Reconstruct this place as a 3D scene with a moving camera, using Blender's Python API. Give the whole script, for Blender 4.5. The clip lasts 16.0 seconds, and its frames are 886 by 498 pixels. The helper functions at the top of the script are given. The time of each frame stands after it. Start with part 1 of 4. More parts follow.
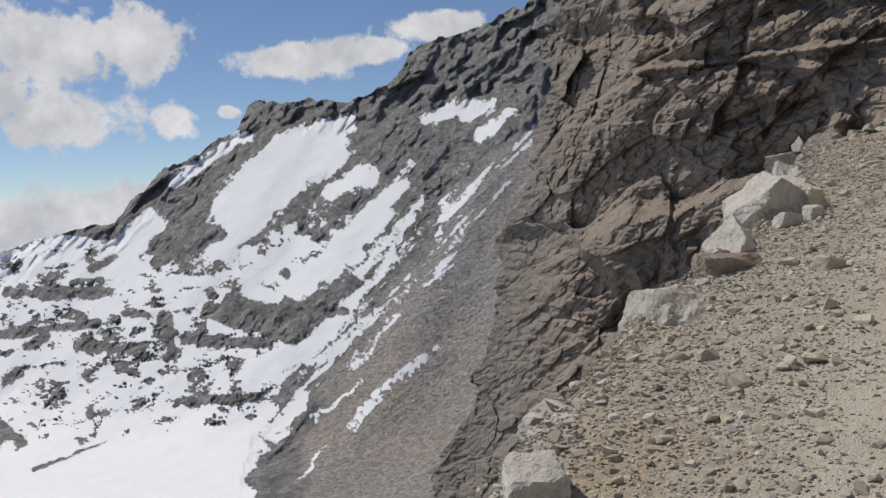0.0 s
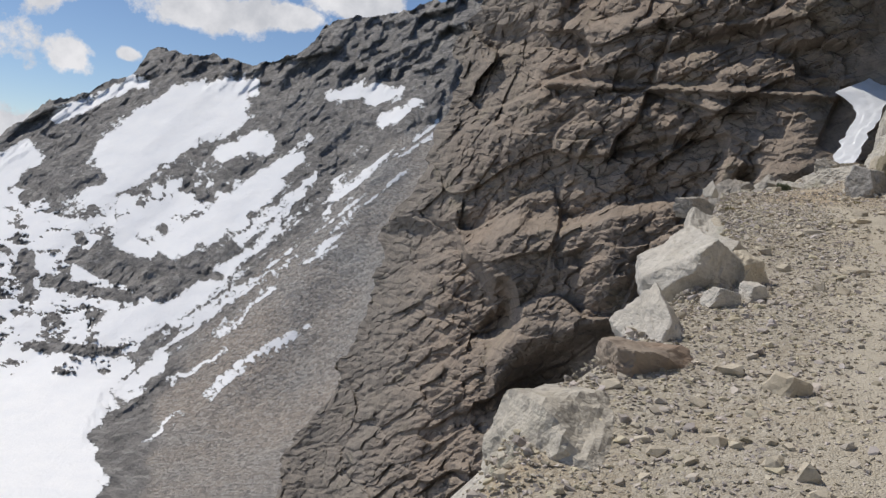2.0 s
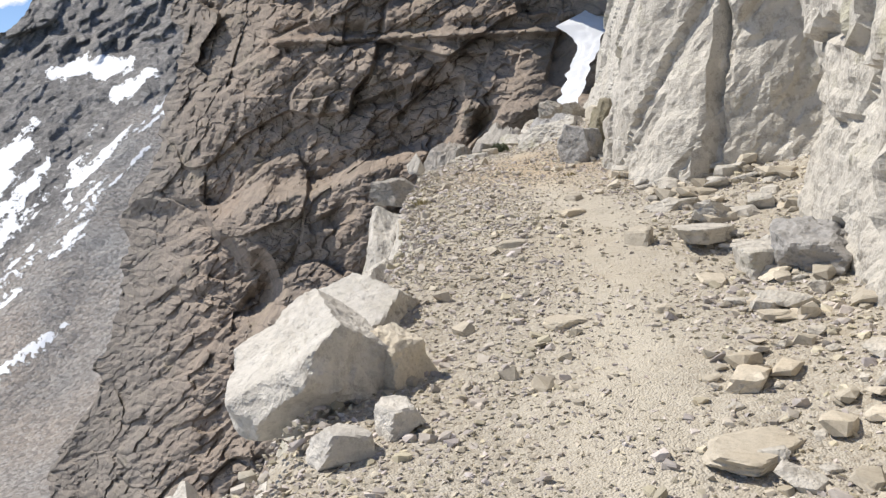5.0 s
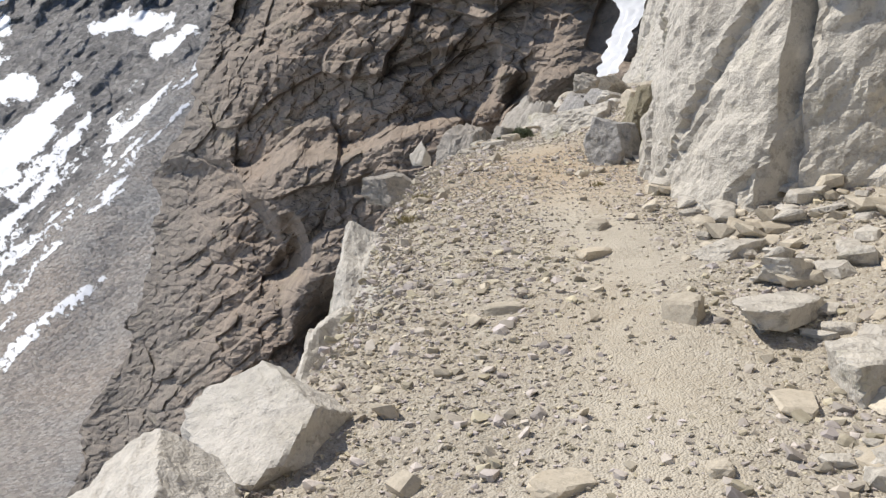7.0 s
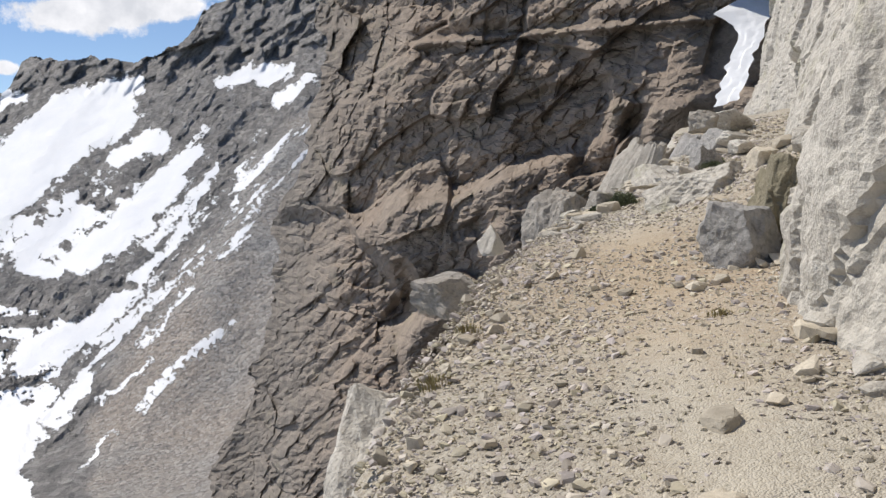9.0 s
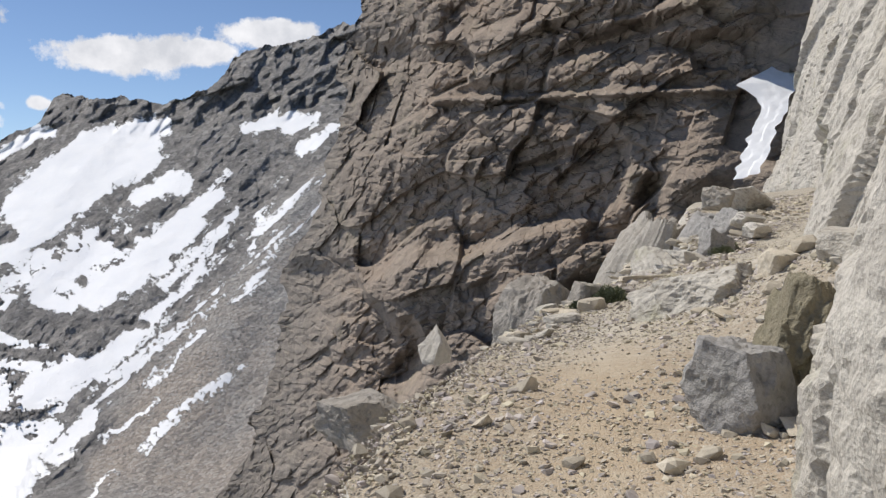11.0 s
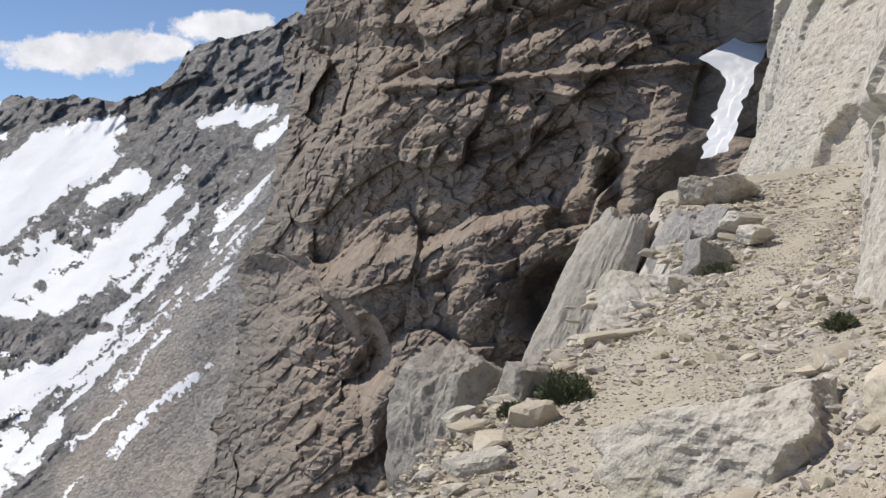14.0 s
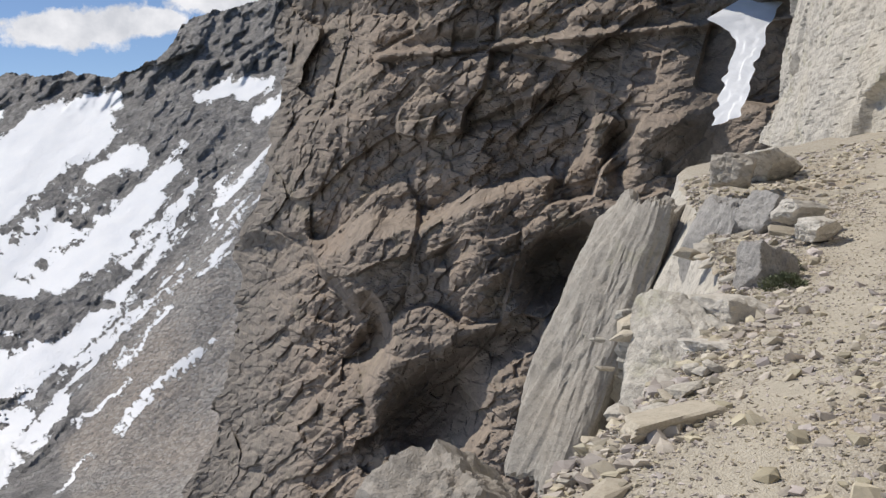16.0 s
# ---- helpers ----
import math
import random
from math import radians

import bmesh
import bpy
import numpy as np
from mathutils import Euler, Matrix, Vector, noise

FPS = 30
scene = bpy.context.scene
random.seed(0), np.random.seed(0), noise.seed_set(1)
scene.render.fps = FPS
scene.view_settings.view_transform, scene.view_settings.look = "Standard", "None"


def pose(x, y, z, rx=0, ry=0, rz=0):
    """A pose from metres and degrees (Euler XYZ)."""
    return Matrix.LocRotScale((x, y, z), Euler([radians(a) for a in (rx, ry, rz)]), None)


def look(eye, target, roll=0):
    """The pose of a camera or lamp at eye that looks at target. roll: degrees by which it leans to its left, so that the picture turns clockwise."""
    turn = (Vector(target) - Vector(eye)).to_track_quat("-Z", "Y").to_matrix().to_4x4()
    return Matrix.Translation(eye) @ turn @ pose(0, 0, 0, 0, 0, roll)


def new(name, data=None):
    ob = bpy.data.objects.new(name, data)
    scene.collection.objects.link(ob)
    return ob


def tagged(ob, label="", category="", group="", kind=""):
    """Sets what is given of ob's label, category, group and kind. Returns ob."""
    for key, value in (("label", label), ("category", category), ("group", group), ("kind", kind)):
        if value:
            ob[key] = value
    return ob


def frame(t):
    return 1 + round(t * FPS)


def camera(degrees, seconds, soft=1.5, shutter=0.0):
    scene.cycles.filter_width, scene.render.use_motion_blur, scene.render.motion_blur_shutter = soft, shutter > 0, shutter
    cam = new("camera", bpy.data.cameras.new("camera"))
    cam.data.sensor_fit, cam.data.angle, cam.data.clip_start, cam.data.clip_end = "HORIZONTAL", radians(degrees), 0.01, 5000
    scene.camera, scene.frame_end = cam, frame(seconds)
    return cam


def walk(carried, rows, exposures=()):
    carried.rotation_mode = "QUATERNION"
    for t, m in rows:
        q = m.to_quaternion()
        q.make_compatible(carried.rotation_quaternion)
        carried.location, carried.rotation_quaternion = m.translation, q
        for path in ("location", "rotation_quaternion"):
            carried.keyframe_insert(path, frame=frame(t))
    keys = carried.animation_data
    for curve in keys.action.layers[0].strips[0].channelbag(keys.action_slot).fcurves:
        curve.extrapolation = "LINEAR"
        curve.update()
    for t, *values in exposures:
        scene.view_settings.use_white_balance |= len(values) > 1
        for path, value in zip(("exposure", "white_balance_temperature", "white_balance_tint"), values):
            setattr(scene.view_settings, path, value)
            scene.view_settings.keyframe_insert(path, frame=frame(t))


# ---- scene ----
cam = camera(52.1, 16.0, soft=1.4)
PATH = [
    (0, (4.364, 3.721, 5.255), (4.340, 6.116, 5.114), -3.8),
    (0.5, (4.424, 4.158, 5.275), (4.350, 6.556, 5.203), -1.1),
    (1, (4.513, 4.590, 5.330), (4.621, 6.985, 5.238), 2.3),
    (1.5, (4.710, 5.178, 5.401), (4.894, 7.571, 5.330), -0.8),
    (2, (4.715, 5.782, 5.425), (4.993, 8.160, 5.255), 5.2),
    (2.5, (4.855, 6.161, 5.453), (5.437, 8.470, 5.154), 9.4),
    (3, (5.220, 6.626, 5.580), (6.004, 8.874, 5.273), 5.7),
    (3.5, (5.422, 6.883, 5.641), (6.293, 9.107, 5.404), 1.0),
    (4, (5.623, 7.368, 5.812), (6.556, 9.562, 5.530), 3.3),
    (4.5, (6.030, 7.780, 5.857), (6.980, 9.968, 5.600), -2.2),
    (5, (6.382, 8.200, 5.935), (7.253, 10.420, 5.669), -1.5),
    (5.2, (6.505, 8.412, 6.014), (7.403, 10.619, 5.724), 2.1),
    (7.3, (7.513, 9.994, 6.293), (8.261, 12.245, 5.927), -1.0),
    (7.5, (7.652, 10.225, 6.355), (8.388, 12.484, 6.013), -1.9),
    (8, (7.912, 10.646, 6.379), (8.530, 12.929, 5.971), -2.5),
    (8.5, (8.143, 11.104, 6.455), (8.786, 13.374, 6.012), -4.9),
    (9, (8.417, 11.616, 6.575), (8.896, 13.954, 6.314), -3.2),
    (9.2, (8.504, 11.820, 6.575), (8.917, 14.177, 6.379), -0.1),
    (11.3, (9.450, 13.358, 6.830), (9.894, 15.714, 6.715), -0.2),
    (11.5, (9.512, 13.580, 6.869), (9.916, 15.943, 6.742), -1.0),
    (12, (9.637, 14.237, 6.865), (10.014, 16.584, 6.530), 3.3),
    (12.5, (9.858, 14.636, 6.887), (10.498, 16.937, 6.644), 0.8),
    (13, (10.108, 15.252, 6.950), (10.534, 17.611, 6.839), -3.6),
    (13.5, (10.344, 15.781, 7.045), (10.872, 18.121, 6.970), -0.6),
    (14, (10.693, 16.322, 7.060), (11.222, 18.658, 6.907), -2.6),
    (14.5, (10.877, 16.952, 7.064), (11.171, 19.312, 6.738), 0.0),
    (15, (11.015, 17.407, 7.165), (11.534, 19.712, 6.750), 0.7),
    (15.5, (11.195, 17.934, 7.243), (11.688, 20.258, 6.914), -4.5),
    (16, (11.318, 18.452, 7.284), (11.837, 20.784, 7.051), -3.8),
]
walk(cam, [(t, look(eye, target, roll)) for t, eye, target, roll in PATH],
     exposures=[(0, -0.43), (1.0, -0.5), (1.5, -0.2), (2.0, -0.28), (2.5, 0.02), (3.2, 0.32), (5, 0.4), (7.5, 0.22), (8.5, 0.1), (9.0, 0.1), (9.3, 0.05), (11.5, -0.05), (12.0, -0.12), (12.5, -0.04), (13.0, 0.05), (13.5, -0.2), (14, 0.02), (14.5, -0.15), (15, -0.18), (15.5, 0.13), (16, -0.06)])

# ---- light ----
SUN = Vector((-0.50, 0.36, 0.79)).normalized()
EYE0 = np.array((4.4, 3.7, 5.3))


def nodes_of(owner):
    owner.use_nodes = True
    tree = owner.node_tree
    tree.nodes.clear()
    return tree, tree.nodes, tree.links


class Tree:
    """A short way to write node trees."""

    def __init__(self, owner):
        self.tree, self.nodes, self.links = nodes_of(owner)

    def put(self, kind, inputs=(), **settings):
        node = self.nodes.new(kind)
        for key, value in settings.items():
            if key == "operation":
                node.operation = value
            elif key == "data_type":
                node.data_type = value
            elif key == "blend_type":
                node.blend_type = value
            elif key == "feature":
                node.feature = value
            elif key == "attribute_name":
                node.attribute_name = value
        for key, value in dict(inputs).items():
            if isinstance(value, bpy.types.NodeSocket):
                self.links.new(value, node.inputs[key])
            else:
                node.inputs[key].default_value = value
        return node

    def math(self, operation, a, b=0.0, c=0.0):
        return self.put("ShaderNodeMath", {0: a, 1: b, 2: c}, operation=operation).outputs[0]

    def mix(self, factor, a, b, blend="MIX"):
        return self.put("ShaderNodeMix", {0: factor, 6: a, 7: b}, data_type="RGBA", blend_type=blend).outputs[2]

    def noise(self, vector, scale, detail=4.0, rough=0.55):
        return self.put("ShaderNodeTexNoise", {"Vector": vector, "Scale": scale, "Detail": detail, "Roughness": rough}).outputs[0]

    def step(self, value, low, high, a=0.0, b=1.0):
        return self.put("ShaderNodeMapRange", {0: value, 1: low, 2: high, 3: a, 4: b}).outputs[0]


def rgb(r, g, b):
    return (r, g, b, 1.0)


def make_world():
    world = bpy.data.worlds.new("sky")
    scene.world = world
    t = Tree(world)
    sky = t.nodes.new("ShaderNodeTexSky")
    sky.sky_type, sky.sun_disc = "NISHITA", False
    sky.sun_elevation, sky.sun_rotation = math.asin(SUN.z), math.atan2(SUN.x, SUN.y)
    sky.altitude, sky.air_density, sky.dust_density, sky.ozone_density = 3000, 1.0, 0.1, 1.5
    way = t.put("ShaderNodeTexCoord").outputs["Generated"]
    split = t.put("ShaderNodeSeparateXYZ", {0: way})
    az = t.math("MULTIPLY", t.math("ARCTAN2", split.outputs[0], split.outputs[1]), 57.2958)
    el = t.math("MULTIPLY", t.math("ARCSINE", split.outputs[2]), 57.2958)
    puff = t.noise(way, 26.0, 7.0, 0.6)
    fine = t.noise(way, 60.0, 5.0, 0.6)
    wobble = t.math("ADD", t.math("MULTIPLY", t.math("SUBTRACT", puff, 0.5), 2.4), t.math("MULTIPLY", t.math("SUBTRACT", fine, 0.5), 0.7))
    cover = None
    # bearing, height, half width and half height of each cumulus, in degrees
    for a, e, w, h in ((-23.6, 10.2, 3.9, 2.3), (-18.4, 10.2, 2.8, 1.9), (-22.8, 5.9, 3.6, 1.5), (-26.0, 7.2, 1.6, 1.3), (-16.35, 5.4, 1.2, 1.0), (-8.7, 8.8, 3.9, 0.95), (-4.6, 9.3, 2.4, 0.8), (-0.5, 10.5, 3.2, 0.75), (-25.5, 0.2, 4.5, 1.5), (-20.4, 0.7, 2.8, 1.1), (-13.2, 5.9, 0.6, 0.4)):
        dx = t.math("DIVIDE", t.math("SUBTRACT", az, a), w * 1.06)
        dy = t.math("DIVIDE", t.math("SUBTRACT", el, e), h * 1.08)
        d = t.math("SUBTRACT", 1.0, t.math("SQRT", t.math("ADD", t.math("MULTIPLY", dx, dx), t.math("MULTIPLY", dy, dy))))
        cover = d if cover is None else t.math("MAXIMUM", cover, d)
    cover = t.math("ADD", cover, wobble)
    mask = t.step(cover, -0.12, 0.22)
    shade = t.step(t.noise(way, 17.0, 5.0, 0.6), 0.35, 0.65)
    white = t.mix(shade, rgb(6.9, 6.9, 6.9), rgb(10.2, 9.9, 9.5))
    colour = t.mix(mask, sky.outputs[0], white)
    back = t.put("ShaderNodeBackground", {0: t.mix(1.0, colour, rgb(0.96, 0.985, 1.06), "MULTIPLY"), 1: 0.1})
    out = t.put("ShaderNodeOutputWorld", {0: back.outputs[0]})
    return world


make_world()
sun = new("sun", bpy.data.lights.new("sun", "SUN"))
sun.data.energy, sun.data.angle, sun.data.color = 4.4, radians(0.53), (1.0, 0.94, 0.845)
sun.matrix_world = look((0, 0, 60), Vector((0, 0, 60)) - SUN)


# ---- materials ----
def surface(t, colour, rough, bump_height=None, strength=0.5, distance=0.02):
    shader = t.put("ShaderNodeBsdfPrincipled", {"Base Color": colour, "Roughness": rough, "Specular IOR Level": 0.25})
    if bump_height is not None:
        bump = t.put("ShaderNodeBump", {"Strength": strength, "Distance": distance, "Height": bump_height})
        t.links.new(bump.outputs[0], shader.inputs["Normal"])
    t.put("ShaderNodeOutputMaterial", {0: shader.outputs[0]})
    return shader


def rock_material(name, light, dark, stain, scale=1.0, relief=0.03, lichen=0.0, spread=0.0, streak=False, island=False, mottle=0.0, zone=None):
    """Weathered granite: grain, broad tone, stains, lichen."""
    m = bpy.data.materials.new(name)
    t = Tree(m)
    where = t.put("ShaderNodeNewGeometry").outputs["Position"]
    broad = t.noise(where, 0.55 * scale, 4.0)
    middle = t.noise(where, 3.5 * scale, 6.0, 0.62)
    grain = t.noise(where, 38.0 * scale, 4.0, 0.7)
    speck = t.put("ShaderNodeTexVoronoi", {"Vector": where, "Scale": 60.0 * scale}).outputs["Distance"]
    colour = t.mix(t.step(middle, 0.3, 0.72), rgb(*dark), rgb(*light))
    colour = t.mix(t.math("MULTIPLY", t.step(broad, 0.48, 0.72), 0.6), colour, rgb(*stain))
    if streak:
        stretched = t.put("ShaderNodeMapping", {0: where, 3: (1.6, 1.6, 0.22)}).outputs[0]
        run = t.noise(stretched, 2.2 * scale, 5.0, 0.6)
        colour = t.mix(t.math("MULTIPLY", t.step(run, 0.52, 0.7), 0.45), colour, rgb(*[c * 0.55 for c in dark]))
    if zone:
        share = t.put("ShaderNodeAttribute", attribute_name="grey_zone").outputs["Fac"]
        pale = t.mix(t.step(middle, 0.3, 0.72), rgb(*[c * 0.6 for c in zone]), rgb(*zone))
        colour = t.mix(t.math("MULTIPLY", share, 0.8), colour, pale)
    colour = t.mix(t.math("MULTIPLY", t.step(grain, 0.35, 0.7), 0.35), colour, rgb(*[c * 0.62 for c in light]))
    if lichen:
        patch = t.step(t.noise(where, 1.3 * scale, 6.0, 0.7), 0.56, 0.66)
        colour = t.mix(t.math("MULTIPLY", patch, lichen), colour, rgb(0.27, 0.26, 0.15))
    if spread:
        if island:
            random_value = t.put("ShaderNodeNewGeometry").outputs["Random Per Island"]
        else:
            random_value = t.put("ShaderNodeObjectInfo").outputs["Random"]
        tone = t.step(random_value, 0.0, 1.0, 1.0 - spread, 1.0 + spread)
        cool = t.math("MULTIPLY", tone, t.step(t.math("FRACT", t.math("MULTIPLY", random_value, 7.31)), 0.0, 1.0, 0.88, 1.16)) if island else tone
        colour = t.mix(1.0, colour, t.put("ShaderNodeCombineColor", {0: tone, 1: tone, 2: cool}).outputs[0], "MULTIPLY")
    if mottle:
        spots = t.noise(where, 11.0 * scale, 6.0, 0.75)
        colour = t.mix(t.math("MULTIPLY", t.step(spots, 0.50, 0.60), mottle), colour, rgb(*[c * 0.55 for c in dark]))
        colour = t.mix(t.math("MULTIPLY", t.step(t.noise(where, 6.0 * scale, 6.0, 0.7), 0.57, 0.66), mottle * 0.7), colour, rgb(*[min(0.8, c * 1.2) for c in light]))
    height = t.math("ADD", t.math("MULTIPLY", middle, 1.0), t.math("ADD", t.math("MULTIPLY", grain, 0.3), t.math("MULTIPLY", speck, 0.12)))
    surface(t, colour, 0.88, height, 0.7, relief)
    return m


GRANITE = rock_material("pale_granite", (0.57, 0.535, 0.475), (0.41, 0.38, 0.335), (0.48, 0.43, 0.345), 1.0, 0.05, 0.45, mottle=0.6)
BOULDER = rock_material("white_granite", (0.64, 0.605, 0.55), (0.47, 0.44, 0.395), (0.53, 0.475, 0.39), 1.6, 0.04, 0.12, 0.08, mottle=0.4)
RUST = rock_material("rust_stained_granite", (0.36, 0.30, 0.24), (0.24, 0.20, 0.165), (0.33, 0.18, 0.10), 2.0, 0.02, 0.1)
GREY = rock_material("blue_grey_granite", (0.40, 0.385, 0.365), (0.26, 0.25, 0.24), (0.28, 0.25, 0.22), 2.0, 0.03, 0.1, mottle=0.5)
BROWNISH = rock_material("weathered_grey_granite", (0.40, 0.37, 0.33), (0.26, 0.24, 0.215), (0.33, 0.285, 0.23), 1.6, 0.04, 0.3, mottle=0.5)
PILLAR = rock_material("grey_pillar_granite", (0.42, 0.39, 0.345), (0.30, 0.275, 0.24), (0.36, 0.31, 0.25), 0.9, 0.04, 0.3, mottle=0.45)
MOSS = rock_material("lichen_granite", (0.30, 0.265, 0.19), (0.18, 0.16, 0.11), (0.23, 0.22, 0.12), 2.0, 0.04, 0.7, mottle=0.4)
CLIFF = rock_material("brown_cliff_rock", (0.355, 0.293, 0.238), (0.21, 0.174, 0.143), (0.30, 0.225, 0.17), 0.16, 0.35, 0.15, streak=True, mottle=0.3, zone=(0.275, 0.25, 0.22))
STONE = rock_material("trail_stone", (0.54, 0.485, 0.395), (0.40, 0.355, 0.285), (0.46, 0.385, 0.28), 5.0, 0.008, 0.0, 0.26, mottle=0.3)
CHIPS = rock_material("stone_chips", (0.50, 0.455, 0.385), (0.38, 0.34, 0.28), (0.43, 0.365, 0.28), 5.0, 0.006, 0.0, 0.34, island=True)


def gravel_material():
    m = bpy.data.materials.new("sandy_gravel")
    t = Tree(m)
    where = t.put("ShaderNodeNewGeometry").outputs["Position"]
    broad = t.noise(where, 0.7, 4.0)
    middle = t.noise(where, 5.0, 6.0, 0.65)
    grit = t.put("ShaderNodeTexVoronoi", {"Vector": where, "Scale": 110.0})
    small = t.put("ShaderNodeTexVoronoi", {"Vector": where, "Scale": 120.0})
    colour = t.mix(t.step(middle, 0.3, 0.7), rgb(0.35, 0.31, 0.25), rgb(0.475, 0.435, 0.365))
    colour = t.mix(t.math("MULTIPLY", t.step(broad, 0.5, 0.68), 0.75), colour, rgb(0.36, 0.275, 0.17))
    far = t.put("ShaderNodeVectorMath", {0: where, 1: (11.3, 17.0, 5.8)}, operation="DISTANCE").outputs["Value"]
    soil = t.math("MULTIPLY", t.step(t.math("ADD", far, t.math("MULTIPLY", middle, 2.0)), 3.6, 1.6), 0.65)
    colour = t.mix(soil, colour, rgb(0.40, 0.27, 0.15))
    hue = t.put("ShaderNodeSeparateColor", {0: grit.outputs["Color"]}).outputs[0]
    colour = t.mix(t.step(hue, 0.0, 1.0, 0.0, 0.5), colour, rgb(0.45, 0.415, 0.355))
    hue = t.put("ShaderNodeSeparateColor", {0: small.outputs["Color"]}).outputs[1]
    colour = t.mix(t.step(hue, 0.5, 1.0, 0.0, 0.45), colour, rgb(0.24, 0.20, 0.15))
    lumps = t.put("ShaderNodeTexVoronoi", {"Vector": where, "Scale": 38.0})
    hue = t.put("ShaderNodeSeparateColor", {0: lumps.outputs["Color"]}).outputs[2]
    colour = t.mix(t.step(hue, 0.55, 1.0, 0.0, 0.5), colour, rgb(0.30, 0.26, 0.205))
    colour = t.mix(t.step(hue, 0.4, 0.0, 0.0, 0.4), colour, rgb(0.52, 0.48, 0.41))
    rough = t.math("ADD", t.math("MULTIPLY", lumps.outputs["Distance"], -1.3), t.math("MULTIPLY", t.noise(where, 24.0, 5.0, 0.7), 1.2))
    trodden = t.math("MULTIPLY", t.put("ShaderNodeAttribute", attribute_name="beaten").outputs["Fac"], t.step(middle, 0.3, 0.6, 0.3, 0.75))
    colour = t.mix(trodden, colour, t.mix(soil, rgb(0.50, 0.455, 0.375), rgb(0.44, 0.33, 0.21)))
    rough = t.math("MULTIPLY", rough, t.step(trodden, 0.0, 0.75, 1.0, 0.45))
    height = t.math("ADD", t.math("ADD", rough, t.math("MULTIPLY", grit.outputs["Distance"], -1.0)), t.math("ADD", middle, t.math("MULTIPLY", small.outputs["Distance"], -0.5)))
    surface(t, colour, 0.95, height, 0.6, 0.014)
    return m


GRAVEL = gravel_material()


def mountain_material():
    """Far slope: rock, scree and old snow by the surface's own snow cover."""
    m = bpy.data.materials.new("mountain_side")
    t = Tree(m)
    where = t.put("ShaderNodeNewGeometry").outputs["Position"]
    cover = t.put("ShaderNodeAttribute", attribute_name="snow_cover").outputs["Fac"]
    scree = t.put("ShaderNodeAttribute", attribute_name="scree").outputs["Fac"]
    broad = t.noise(where, 0.012, 5.0, 0.6)
    middle = t.noise(where, 0.07, 6.0, 0.65)
    fine = t.noise(where, 0.42, 6.0, 0.75)
    across = t.put("ShaderNodeVectorMath", {0: where, 1: (0.894, -0.447, 0.0)}, operation="DOT_PRODUCT").outputs["Value"]
    climb = t.put("ShaderNodeSeparateXYZ", {0: where}).outputs[2]
    runs = t.noise(t.put("ShaderNodeCombineXYZ", {0: t.math("MULTIPLY", across, 0.085), 1: t.math("MULTIPLY", climb, 0.02)}).outputs[0], 1.0, 6.0, 0.7)
    edge = t.math("ADD", t.math("MULTIPLY", t.math("SUBTRACT", middle, 0.5), 1.0), t.math("MULTIPLY", t.math("SUBTRACT", fine, 0.5), 1.7))
    edge = t.math("ADD", edge, t.math("MULTIPLY", t.math("SUBTRACT", runs, 0.5), 1.3))
    debris = t.put("ShaderNodeTexVoronoi", {"Vector": where, "Scale": 0.62})
    larger = t.put("ShaderNodeTexVoronoi", {"Vector": where, "Scale": 0.25})
    snow = t.step(t.math("ADD", cover, edge), -0.05, 0.08)
    rock = t.mix(t.step(t.math("ADD", t.math("MULTIPLY", middle, 0.5), t.math("MULTIPLY", fine, 0.5)), 0.38, 0.64), rgb(0.155, 0.15, 0.146), rgb(0.39, 0.368, 0.345))
    rubble = t.mix(t.step(broad, 0.40, 0.62), rgb(0.46, 0.395, 0.335), rgb(0.42, 0.40, 0.375))
    rubble = t.mix(t.math("MULTIPLY", t.step(fine, 0.35, 0.7), 0.5), rubble, rgb(0.22, 0.215, 0.208))
    tone = t.put("ShaderNodeSeparateColor", {0: debris.outputs["Color"]}).outputs[0]
    rubble = t.mix(t.step(tone, 0.0, 0.45, 0.52, 0.0), rubble, rgb(0.15, 0.148, 0.143))
    rubble = t.mix(t.step(tone, 0.6, 1.0, 0.0, 0.42), rubble, rgb(0.62, 0.60, 0.57))
    tone = t.put("ShaderNodeSeparateColor", {0: larger.outputs["Color"]}).outputs[1]
    rock = t.mix(t.step(tone, 0.0, 0.4, 0.5, 0.0), rock, rgb(0.12, 0.118, 0.115))
    rock = t.mix(t.step(tone, 0.7, 1.0, 0.0, 0.4), rock, rgb(0.55, 0.53, 0.50))
    ground = t.mix(scree, rock, rubble)
    white = t.mix(t.step(middle, 0.3, 0.7), rgb(0.85, 0.86, 0.88), rgb(0.92, 0.92, 0.92))
    colour = t.mix(snow, ground, white)
    height = t.math("ADD", t.math("MULTIPLY", middle, 1.4), t.math("MULTIPLY", fine, 0.7))
    height = t.math("SUBTRACT", height, t.math("ADD", t.math("MULTIPLY", debris.outputs["Distance"], 0.10), t.math("MULTIPLY", larger.outputs["Distance"], 0.12)))
    height = t.math("MULTIPLY", height, t.step(snow, 0.0, 1.0, 1.0, 0.12))
    surface(t, colour, 0.85, height, 0.9, 4.0)
    return m


def plain_material(name, colour, rough=0.8, scale=8.0, change=0.25, relief=0.01):
    m = bpy.data.materials.new(name)
    t = Tree(m)
    where = t.put("ShaderNodeNewGeometry").outputs["Position"]
    n = t.noise(where, scale, 5.0, 0.6)
    tint = t.mix(t.step(n, 0.3, 0.7), rgb(*[c * (1 - change) for c in colour]), rgb(*[min(1, c * (1 + change)) for c in colour]))
    surface(t, tint, rough, n, 0.5, relief)
    return m


